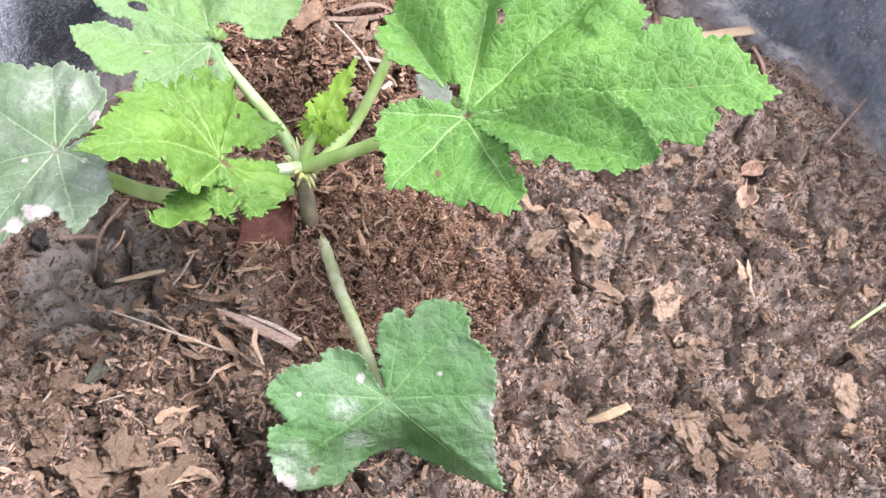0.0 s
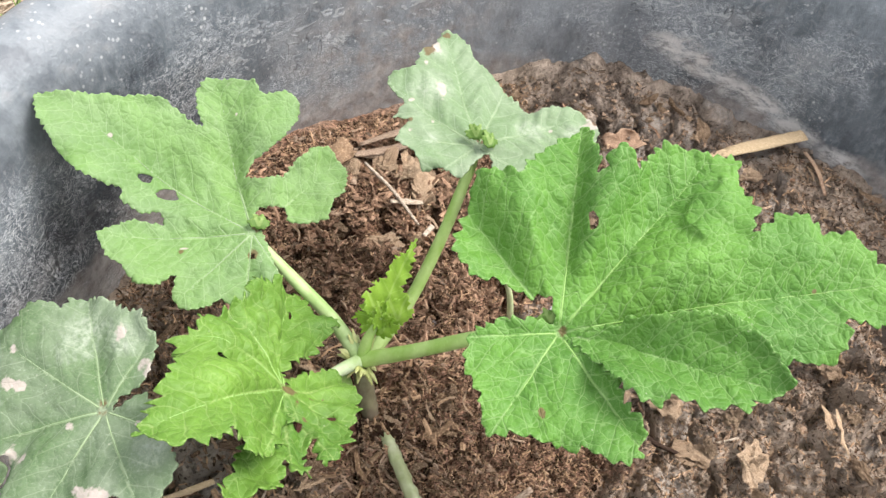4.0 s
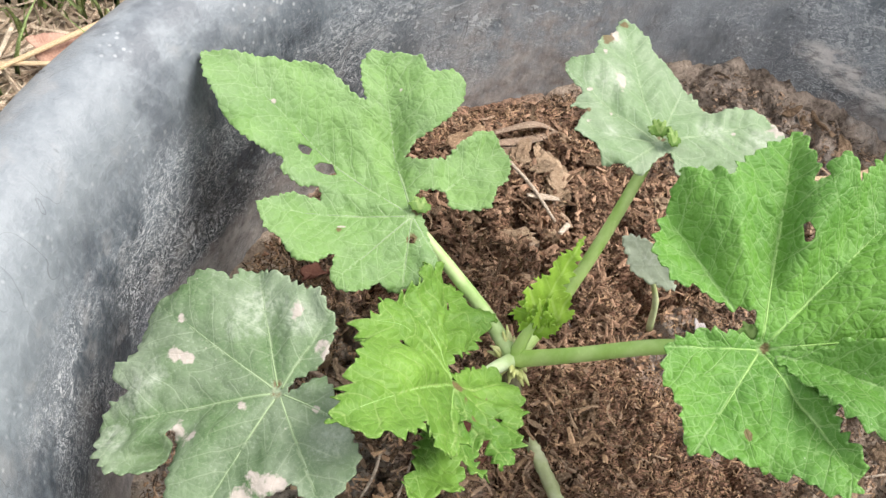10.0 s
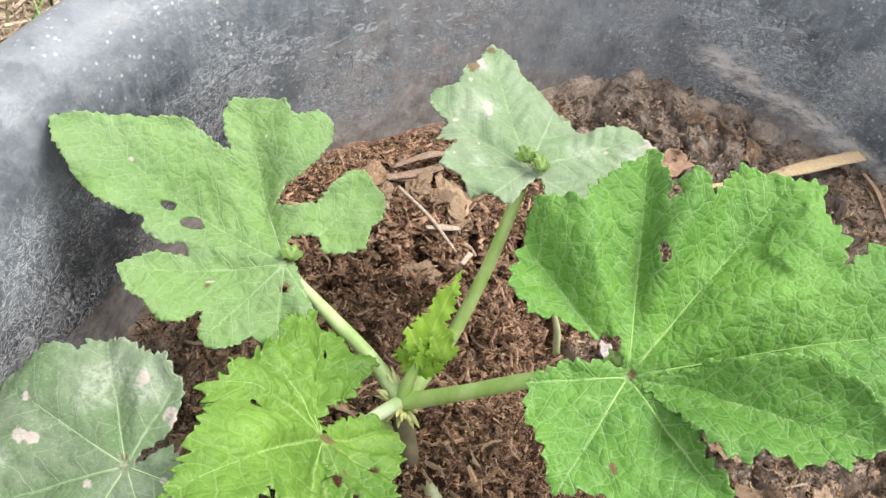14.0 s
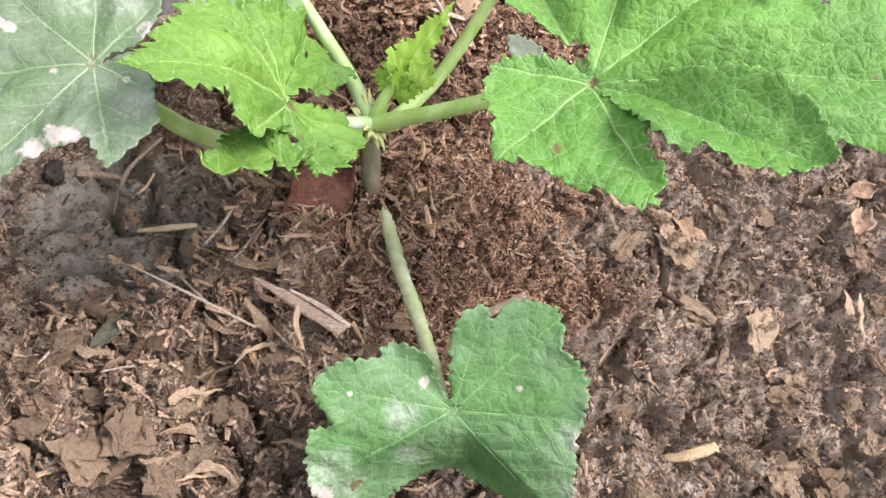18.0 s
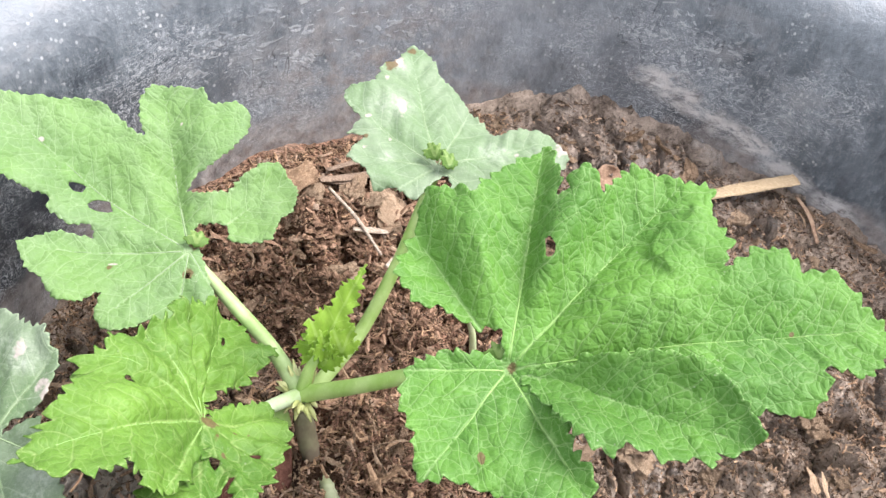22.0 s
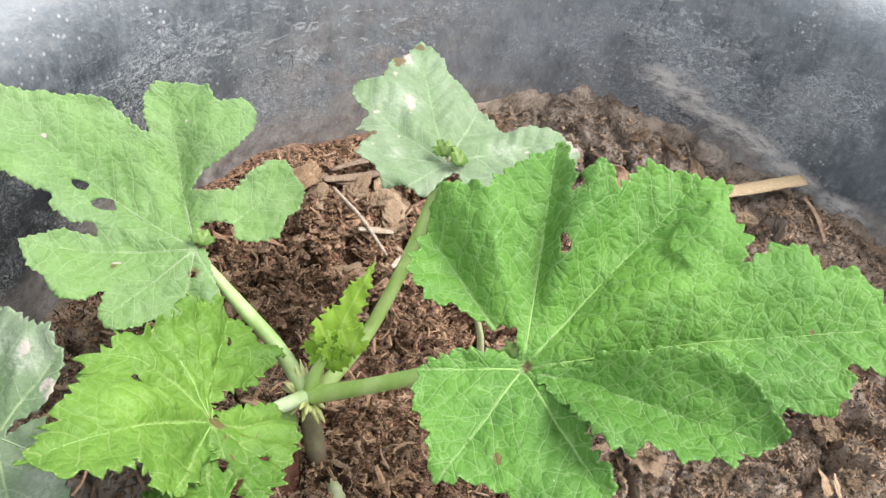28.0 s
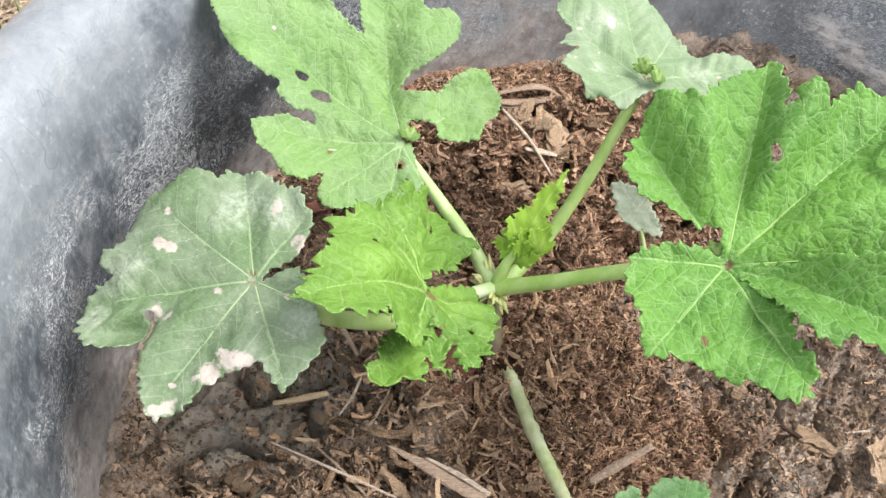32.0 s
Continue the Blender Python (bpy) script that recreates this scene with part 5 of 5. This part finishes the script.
dead_leaf(-0.006, 0.100, 0.006, 0.014, 0.009, (25, 15, 80), M_ASH, "pale grey scrap standing in wet mud", 0.3)
dead_leaf(-0.220, 0.146, 0.008, 0.022, 0.012, (-20, 25, 40), M_RUSSET, "brown torn leaf scrap under the leaves", 0.6, 0.5)
dead_leaf(-0.125, 0.236, 0.006, 0.024, 0.016, (10, -15, 30), M_BARK, "tan bark scrap by the tub wall", 0.4)
dead_leaf(0.080, 0.243, 0.006, 0.024, 0.018, (18, -8, 20), M_TAN, "crumpled tan dead leaf on the mud bank", 0.5)
dead_leaf(0.060, 0.065, 0.005, 0.020, 0.012, (8, 14, 110), M_BARK, "light brown bark scrap on wet mud", 0.5)
dead_leaf(0.132, -0.030, 0.004, 0.022, 0.012, (15, -5, 120), M_BARK, "torn tan bark scrap on mud", 0.4)


def scattered_bits():
    """Single straws, splinters and chips that stand out on the mulch and the mud."""
    straw = [((-0.233, 0.018), (-0.206, 0.025), 0.0022, M_STRAW), ((-0.200, 0.009), (-0.189, 0.033), 0.0009, M_PALE_TWIG), ((-0.187, 0.002), (-0.173, 0.031), 0.0008, M_PALE_TWIG),
             ((-0.236, -0.053), (-0.212, -0.045), 0.0009, M_PALE_TWIG), ((-0.195, -0.070), (-0.191, -0.054), 0.0018, M_STRAW), ((-0.159, -0.055), (-0.153, -0.063), 0.0013, M_STRAW),
             ((-0.212, 0.000), (-0.184, -0.027), 0.0010, M_GREYWOOD), ((-0.265, -0.053), (-0.257, -0.037), 0.0008, M_PALE_TWIG), ((-0.227, -0.085), (-0.214, -0.077), 0.0009, M_PALE_TWIG)]
    for (x0, y0), (x1, y1), r, material in straw:
        xm, ym = (x0 + x1) / 2 + 0.0012, (y0 + y1) / 2 - 0.0010
        up = max(soil_height(x0, y0), soil_height(xm, ym), soil_height(x1, y1)) + r
        stalk_thing("straw_bit", [(x0, y0, up - 0.001), (xm, ym, up + 0.0015), (x1, y1, up)], [r * 0.6, r, r * 0.8], material, "thin dry straw bit lying on bark mulch", "straw", flat=0.5, sides=6, rough=0.1)
    for (x0, y0), (x1, y1), r in (((0.091, -0.025), (0.084, -0.048), 0.0009), ((0.018, -0.025), (0.026, -0.047), 0.0010), ((0.072, -0.033), (0.086, -0.053), 0.0016)):
        up = max(soil_height(x0, y0), soil_height(x1, y1)) + r * 0.8
        stalk_thing("twig", [(x0, y0, up), ((x0 + x1) / 2 + 0.001, (y0 + y1) / 2, up + 0.001), (x1, y1, up - 0.001)], [r * 0.7, r, r * 0.6], M_TWIG, "thin dark twig pressed into the mud", "twig", flat=0.6, sides=6, rough=0.15)


scattered_bits()


def lump_mesh(name, seed, flat):
    bm = bmesh.new()
    bmesh.ops.create_icosphere(bm, subdivisions=3, radius=1.0)
    for v in bm.verts:
        k = 1 + 0.45 * noise.noise(v.co * 1.3 + Vector((seed * 7, 0, 0))) + 0.45 * noise.noise(v.co * 2.7 + Vector((0, seed * 5, 0))) + 0.40 * noise.noise(v.co * 6.0 + Vector((0, 0, seed))) + 0.25 * noise.noise(v.co * 13.0)
        v.co = Vector((v.co.x * k, v.co.y * k * 0.75, v.co.z * k * flat))
    mesh = bpy.data.meshes.new(name)
    bm.to_mesh(mesh), bm.free()
    return mesh


def pebble(x, y, size, material, label):
    ob = part("pebble", lump_mesh("pebble", x * 90, 0.7), material, None, label)
    ob.matrix_world = Matrix.LocRotScale(on_soil(x, y, size * 0.3), Euler((0.2, 0.3, 5 * x)), (size * 0.8, size * 0.8, size * 0.8))
    return tagged(ob, category="pebble", group="pebbles on the soil")


pebble(-0.282, 0.056, 0.008, M_PEBBLE, "dark rounded pebble on grey mud")
pebble(-0.0763, 0.1138, 0.0045, M_ASH, "small pale grey pebble on peat")


# ---- crumbs, flakes and fibres of the soil ----
def flake_mesh(name, seed):
    """A torn, fibrous flake, longer than wide: two ragged skins, bent and twisted, over a broken edge."""
    rng = np.random.default_rng(seed)
    n, bend, twist, slim = 18, rng.uniform(-0.35, 0.45), rng.uniform(-0.35, 0.35), rng.uniform(0.35, 0.62)
    rim = [(math.cos(a) * (1 + 0.45 * noise.noise((2 * math.cos(a), 2 * math.sin(a), seed * 3.1)) + rng.uniform(-0.13, 0.13)),
            slim * math.sin(a) * (1 + 0.6 * noise.noise((3 * math.cos(a), 3 * math.sin(a), seed * 5.7)) + rng.uniform(-0.22, 0.22))) for a in np.linspace(0, 2 * math.pi, n + 1)[:-1]]

    def skin(scale, lift, rough):
        return [(x * scale, y * scale, lift + bend * x * x + twist * x * y + rng.uniform(-rough, rough)) for x, y in rim]

    verts = [(0, 0, 0.22), *skin(0.55, 0.20, 0.09), *skin(1.0, 0.08, 0.06), *skin(0.94, -0.08, 0.05)]
    faces = [(0, 1 + i, 1 + (i + 1) % n) for i in range(n)] + [tuple(3 * n - i for i in range(n))]
    for k in (0, 1):
        faces += [(1 + k * n + i, 1 + (k + 1) * n + i, 1 + (k + 1) * n + (i + 1) % n, 1 + k * n + (i + 1) % n) for i in range(n)]
    return raw(name, verts, faces)


def shred_mesh(name, seed):
    """A ribbon torn along the grain, one unit long, with frayed ends, a bend and a roll."""
    rng = np.random.default_rng(seed)
    n, wide = 9, rng.uniform(0.03, 0.11)
    sway, roll, arch = rng.uniform(-0.25, 0.25), rng.uniform(-1.2, 1.2), rng.uniform(0.0, 0.2)
    verts = []
    for i in range(n):
        t = i / (n - 1) - 0.5
        w = wide * (1 - 0.5 * abs(2 * t) ** 5) * rng.uniform(0.55, 1.3)
        c = (t, sway * math.cos(3.1 * t) + rng.uniform(-0.02, 0.02), arch * (0.25 - t * t) * 2 + rng.uniform(-0.012, 0.012))
        u = (0.0, math.cos(roll * t * 2), math.sin(roll * t * 2))
        for a, up in ((-1, 0.0), (0.1, 0.4), (1, 0.05), (0, -0.3)):
            verts.append((c[0] + rng.uniform(-0.015, 0.015), c[1] + a * w * u[1], c[2] + a * w * u[2] + up * w))
    faces = [(0, 1, 2, 3), tuple(4 * n - k for k in (1, 2, 3, 4))]
    for i in range(n - 1):
        for k in range(4):
            j = (k + 1) % 4
            faces.append((4 * i + k, 4 * i + 4 + k, 4 * i + 4 + j, 4 * i + j))
    return raw(name, verts, faces)


def spread(rng):
    while True:
        x, y = rng.uniform(-0.31, 0.31, 2)
        if math.hypot(x, y) < 0.305 and (math.hypot(x + 0.245, y - 0.032) > 0.046 or rng.random() < 0.12):
            return x, y


def in_peat(x, y):
    return math.hypot(x + 0.075, y - 0.04) < 0.085


def crumbs():
    rng = np.random.default_rng(31)
    clods = [lump_mesh("clod", s, f) for s, f in ((1, 0.55), (2, 0.6), (3, 0.45), (4, 0.7), (5, 0.5))]
    flakes = [flake_mesh("bark_flake", s) for s in range(1, 7)]
    for mesh in clods:
        mesh.materials.append(M_CRUMB)
    for mesh in flakes:
        mesh.materials.append(M_FLAKE)
    heaps = [(0.1, 0.114, 6), (0.125, 0.114, 5), (0.143, 0.12, 4), (0.08, 0.074, 5), (0.112, 0.085, 5), (0.042, 0.065, 7), (0.02, 0.046, 6), (0.05, 0.047, 8), (0.068, 0.014, 9), (0.095, -0.001, 8),
             (0.094, 0.037, 5), (0.159, 0.057, 7), (0.107, -0.034, 7), (0.139, -0.032, 4), (0.134, -0.05, 6), (0.011, -0.044, 5), (0.082, -0.084, 7), (0.062, -0.079, 4), (0.013, -0.092, 5),
             (0.122, -0.081, 6), (0.131, -0.087, 7), (0.108, -0.098, 7), (0.086, -0.1, 6), (0.141, -0.057, 5), (0.173, 0.085, 4), (0.181, 0.101, 6), (0.012, 0.082, 5), (0.183, -0.069, 7)]
    heaps += [(-0.228, -0.096, 9), (-0.234, -0.088, 7), (-0.204, -0.067, 7), (-0.191, -0.094, 5), (-0.246, -0.02, 4), (-0.213, -0.083, 8), (-0.218, -0.087, 6), (-0.16, -0.048, 5), (-0.254, -0.044, 5),
              (-0.187, -0.038, 6), (-0.176, -0.067, 6), (-0.199, -0.107, 6), (-0.212, -0.038, 4), (-0.268, -0.05, 4), (-0.259, -0.078, 5), (-0.23, -0.125, 7), (-0.2, -0.13, 6), (-0.073, 0.234, 12), (-0.088, 0.237, 9), (-0.118, 0.225, 6), (-0.07, 0.205, 8), (-0.10, 0.18, 7), (-0.055, 0.17, 7)]
    count = 0
    while count < 290:
        x, y = spread(rng)
        if count < 3 * len(heaps):
            hx, hy, big = heaps[count // 3]
            x, y = hx + rng.normal(0, big / 2400), hy + rng.normal(0, big / 2400)
            size = big / 1000 * (1.25, 0.75, 0.5)[count % 3]
            ob = part("clod", clods[count % 5], None, SOIL, smooth=False)
            ob.matrix_local = Matrix.LocRotScale(on_soil(x, y, size * 0.34 + 0.0015), Euler(rng.uniform(-0.35, 0.35, 3) + (0, 0, rng.uniform(0, 6))), (size * rng.uniform(0.9, 1.3), size, size * 0.7))
            count += 1
            continue
        if in_peat(x, y) or (y > 0.1 and x < 0 and rng.random() < 0.4):
            continue
        size = 0.0022 + 0.0055 * rng.random() ** 2.5
        ob = part("clod", clods[count % 5], None, SOIL, smooth=False)
        ob.matrix_local = Matrix.LocRotScale(on_soil(x, y, size * 0.12), Euler(rng.uniform(-0.5, 0.5, 3) + (0, 0, rng.uniform(0, 6))), (size * rng.uniform(0.8, 1.6), size, size))
        count += 1
    count = 0
    while count < 290:
        x, y = spread(rng)
        if in_peat(x, y) and rng.random() < 0.8:
            continue
        size = 0.003 + 0.008 * rng.random() ** 2.2
        ob = part("bark_flake", flakes[count % 6], None, SOIL, smooth=False)
        ob.matrix_local = Matrix.LocRotScale(on_soil(x, y, size * 0.15), Euler((rng.normal(0, 0.3), rng.normal(0, 0.3), rng.uniform(0, 6.28))), (size, size * rng.uniform(0.5, 1.1), size))
        count += 1


crumbs()


def lumps():
    """Matted clumps of tan mulch, and peat pushed up where the stalk comes out of the soil."""
    rng = np.random.default_rng(33)
    meshes = [lump_mesh("mulch_clump", s, f) for s, f in ((11, 0.5), (12, 0.6), (13, 0.45))]
    peats = [lump_mesh("peat_clump", s, 0.6) for s in (31, 32)]
    for group, material in ((meshes, M_CRUMB), (peats, M_PEAT_CLUMP)):
        for mesh in group:
            mesh.materials.append(material)
    # place, half length, half width (mm), bearing
    clumps = [(-0.223, -0.100, 13, 6, 100), (-0.203, -0.073, 15, 5, 22), (-0.186, -0.087, 11, 7, 30), (-0.215, -0.037, 8, 5, 60), (-0.190, -0.038, 11, 5, -15), (-0.172, -0.043, 9, 5, 20), (-0.201, -0.048, 8, 5, 80),
              (-0.255, -0.040, 10, 8, 45), (-0.182, 0.018, 8, 4, 30), (-0.207, 0.012, 8, 4, -30), (-0.199, -0.124, 8, 6, 15), (-0.156, -0.060, 8, 5, 60), (-0.238, -0.060, 9, 6, 0), (0.052, 0.040, 9, 6, 120), (0.066, 0.020, 9, 7, 10), (0.108, -0.056, 14, 5, -45), (0.086, -0.070, 7, 6, 0)]
    for kind, rows in ((meshes, clumps),
                       (peats, [(-0.1185, 0.0335, 6, 5, 0), (-0.1125, 0.0300, 4, 4, 40), (-0.1245, 0.0300, 4, 3, 80), (-0.1290, 0.0400, 5, 4, 20), (-0.1140, 0.0400, 5, 4, 100)])):
        for k, (x, y, long, wide, turn) in enumerate(rows):
            mesh = kind[k % len(kind)]
            ob = part(mesh.name.split(".")[0], mesh, None, SOIL, smooth=False)
            ob.matrix_local = Matrix.LocRotScale(on_soil(x, y, wide * 0.00022), Euler((rng.normal(0, 0.12), rng.normal(0, 0.12), radians(turn))), (long / 1450, wide / 1050, wide / 1000))


lumps()


def slivers(name, count, material, label, pick, length, width, height, tilt, seed, flatness=0.5, torn=True):
    """Countless small bits as one piece of stuff: little bent prisms lying on a surface."""
    rng = np.random.default_rng(seed)
    verts, faces = [], []
    for _ in range(count):
        x, y = pick(rng)
        l, w = length * (0.2 + 0.8 * rng.random() ** 2.2), width * rng.uniform(0.4, 1.4)
        ends = rng.uniform(0.45, 1.2, 3) if torn else (0.5, 1.0, 0.5)
        a, b = rng.uniform(0, 6.28), rng.normal(0, tilt)
        ux, uy, uz = math.cos(a) * math.cos(b), math.sin(a) * math.cos(b), math.sin(b)
        sx, sy = -math.sin(a), math.cos(a)
        z = height(x, y) + 0.4 * w + abs(uz) * l * 0.25
        bend, base = rng.uniform(-0.15, 0.15) * l, len(verts)
        for k, t in enumerate((-0.5, 0.0, 0.5)):
            o = bend if k == 1 else 0.0
            g = ends[k]
            cx, cy, cz = x + ux * l * t + sx * o, y + uy * l * t + sy * o, z + uz * l * t + rng.uniform(-0.3, 0.3) * w
            verts += [(cx + sx * w * g, cy + sy * w * g, cz), (cx - sx * w * g, cy - sy * w * g, cz), (cx, cy, cz + w * flatness * 2 * g)]
        for k in (0, 3):
            q = base + k
            faces += [(q, q + 3, q + 5, q + 2), (q + 2, q + 5, q + 4, q + 1), (q + 1, q + 4, q + 3, q)]
        faces += [(base, base + 2, base + 1), (base + 6, base + 7, base + 8)]
    ob = part(name, raw(name, verts, faces), material, None, label, smooth=False)
    return tagged(ob, kind="stuff")


def peat_spot(rng):
    while True:
        x, y = spread(rng)
        keep = 1.0 if in_peat(x, y) or (y > 0.08 and x < 0.02) else 0.03 if math.hypot(x - 0.13, y - 0.30) < 0.10 else 0.3
        if rng.random() < keep:
            return x, y


def tan_spot(rng):
    while True:
        x, y = spread(rng)
        if rng.random() < math.exp(-((x + 0.20) ** 2 + (y + 0.07) ** 2) / (2 * 0.07**2)) + 0.7 * math.exp(-((x + 0.185) ** 2 + (y - 0.01) ** 2) / (2 * 0.035**2)) + 0.06:
            return x, y


def collar_spot(rng):
    """Coarse bits round the foot of the plant."""
    a, r = rng.uniform(0, 6.28), abs(rng.normal(0.055, 0.03))
    return -0.155 + 1.1 * r * math.cos(a), 0.035 + r * math.sin(a)


tagged(slivers("peat_fibres", 46000, M_FIBRE, "reddish-brown peat fibres scattered over the soil", peat_spot, 0.0075, 0.00042, soil_height, 0.35, 41), category="peat")
tagged(slivers("chaff", 9000, M_CHAFF, "tan chaff and crumbs over the soil", spread, 0.0048, 0.0009, soil_height, 0.5, 43, 0.6), category="chaff")
tagged(slivers("shredded_bark", 4200, M_CHAFF, "tan shredded bark heaped on the soil", tan_spot, 0.012, 0.0010, soil_height, 0.45, 45, 0.3), category="bark mulch")


def bark_shreds():
    """The larger torn ribbons of bark that lie on top of the mulch."""
    rng = np.random.default_rng(46)
    meshes = [shred_mesh("bark_shred", k) for k in range(12)]
    for mesh in meshes:
        mesh.materials.append(M_SHREDDED)
    for k in range(290):
        x, y = tan_spot(rng) if k % 4 else collar_spot(rng)
        long = 0.007 + 0.022 * rng.random() ** 1.6
        ob = part("bark_shred", meshes[k % 12], None, SOIL, smooth=False)
        ob.matrix_local = Matrix.LocRotScale(on_soil(x, y, 0.0050), Euler((rng.normal(0, 0.4), rng.normal(0, 0.28), rng.uniform(0, 6.28))), (long, long * rng.uniform(0.7, 1.5), long))


bark_shreds()
tagged(slivers("wood_shreds", 420, M_FIBRE, "brown wood shreds round the stem", collar_spot, 0.022, 0.0013, soil_height, 0.35, 47, 0.35), category="bark mulch")


def back_spot(rng):
    """The loose heap between plant and back wall."""
    while True:
        x, y = spread(rng)
        if rng.random() < math.exp(-((x + 0.075) ** 2 / (2 * 0.06**2) + (y - 0.185) ** 2 / (2 * 0.05**2))):
            return x, y


tagged(slivers("peat_shreds", 2600, M_SHRED, "brown shredded wood and peat heaped behind the plant", back_spot, 0.015, 0.0013, soil_height, 0.45, 53, 0.35), category="bark mulch")


def grains(name, count, material, label, pick, small, big, seed):
    """Countless soil crumbs as one piece of stuff: uneven little lumps, half sunk."""
    rng = np.random.default_rng(seed)
    bm = bmesh.new()
    bmesh.ops.create_icosphere(bm, subdivisions=1, radius=1.0)
    ball = np.array([v.co for v in bm.verts])
    tris = np.array([[v.index for v in f.verts] for f in bm.faces])
    bm.free()
    verts, faces = [], []
    for i in range(count):
        x, y = pick(rng)
        size = small + (big - small) * rng.random() ** 3
        v = ball * rng.uniform(0.4, 1.6, (len(ball), 1)) * (rng.uniform(0.7, 1.6), rng.uniform(0.7, 1.1), rng.uniform(0.5, 0.9)) * size
        a = rng.uniform(0, 6.28)
        v = v @ np.array([[math.cos(a), math.sin(a), 0], [-math.sin(a), math.cos(a), 0], [0, 0, 1]])
        verts.append(v + (x, y, soil_height(x, y) + 0.15 * size))
        faces.append(tris + i * len(ball))
    ob = part(name, raw(name, np.concatenate(verts), np.concatenate(faces)), material, None, label, smooth=False)
    return tagged(ob, kind="stuff")


def mud_spot(rng):
    while True:
        x, y = spread(rng)
        if math.hypot(x - 0.13, y - 0.30) < 0.10 and rng.random() < 0.45:
            continue
        if not in_peat(x, y) and rng.random() < (0.35 if y > 0.1 and x < 0 else 1.0):
            return x, y


tagged(grains("soil_crumbs", 6000, M_CRUST, "grey-brown crumbs of dried mud", mud_spot, 0.0005, 0.0024, 71), category="soil crumbs")
tagged(grains("peat_crumbs", 5000, M_PEATY, "dark reddish peat crumbs", peat_spot, 0.0005, 0.0018, 73), category="peat")
tagged(slivers("mud_fibres", 30000, M_CRUST, "grey-brown fibres matted into the mud", mud_spot, 0.0080, 0.00045, soil_height, 0.2, 77), category="soil crumbs")


# ---- straw and grass outside ----
def outside(rng):
    while True:
        a, r = rng.uniform(0, 2 * math.pi), rng.uniform(0.40, 1.5)
        if rng.random() < 1.35 - 0.75 * r:
            return r * math.cos(a), r * math.sin(a)


def ground_height(x, y):
    return GROUND_Z - 0.008 + 0.02 * noise.noise((x * 4, y * 4, 3)) + 0.012 * noise.noise((x * 13, y * 13, 5))


tagged(slivers("field_straw", 24000, M_HAY, "dry straw and stems strewn on the ground", outside, 0.13, 0.0018, ground_height, 0.12, 51), category="straw")


def grass_tufts():
    rng = np.random.default_rng(61)
    verts, faces = [], []
    tufts = [(-0.399, 0.544), (-0.3805, 0.574), (-0.4376, 0.601), (-0.50, 0.45), (-0.53, 0.42), (-0.47, 0.62), (-0.48, 0.53), (-0.52, 0.56)] + [(rng.uniform(-0.60, -0.38), rng.uniform(0.40, 0.68)) for _ in range(9)] + [outside(rng) for _ in range(150)]
    for x, y in tufts:
        for _ in range(rng.integers(5, 12)):
            a, l, lean = rng.uniform(0, 6.28), rng.uniform(0.04, 0.11), rng.uniform(0.2, 0.9)
            px, py = x + rng.normal(0, 0.012), y + rng.normal(0, 0.012)
            base, w = len(verts), rng.uniform(0.0012, 0.0034)
            for k in range(5):
                t = k / 4
                out, up = lean * l * t * t, l * t * (1 - 0.35 * lean * t)
                cx, cy, cz = px + math.cos(a) * out, py + math.sin(a) * out, ground_height(px, py) + up
                q = w * (1 - t) ** 0.6 + 0.0002
                verts += [(cx - math.sin(a) * q, cy + math.cos(a) * q, cz), (cx + math.sin(a) * q, cy - math.cos(a) * q, cz), (cx, cy, cz - q * 0.5)]
            for k in range(4):
                q = base + 3 * k
                faces += [(q, q + 1, q + 4, q + 3), (q + 1, q + 2, q + 5, q + 4), (q + 2, q, q + 3, q + 5)]
    ob = part("grass", raw("grass", verts, faces), M_GRASS, None, "thin green grass tufts among straw")
    return tagged(ob, category="grass", kind="stuff")


grass_tufts()


def field_bits():
    """Long straws and a pinkish dead leaf that stand out on the ground by the tub."""
    for a, b, r in (((-0.50, 0.448, -0.172), (-0.372, 0.558, -0.168), 0.0030), ((-0.50, 0.4696, -0.176), (-0.41, 0.4707, -0.170), 0.0026), ((-0.56, 0.60, -0.178), (-0.40, 0.66, -0.172), 0.0030)):
        middle = tuple((p + q) / 2 + e for p, q, e in zip(a, b, (0.004, -0.003, 0.004)))
        stalk_thing("straw_stalk", [a, middle, b], [r, r * 1.1, r * 0.7], M_STRAW, "long dry straw on the ground beside the tub", "straw", flat=0.6, sides=7)
    leaf = dead_leaf(0, 0, 0, 0.05, 0.032, (6, 10, 40), M_PINK, "pinkish tan dead leaf on the ground", 0.25)
    leaf.matrix_world = Matrix.Translation((-0.4374, 0.4966, -0.178)) @ pose(0, 0, 0, 6, 10, 40)
    leaf = dead_leaf(0.01, 0, 0, 0.07, 0.045, (6, 10, 40), M_PINK, "pinkish tan dead leaf on the ground", 0.2)
    leaf.matrix_world = Matrix.Translation((-0.3182, 0.6523, -0.180)) @ pose(0, 0, 0, -5, 6, 10)


field_bits()
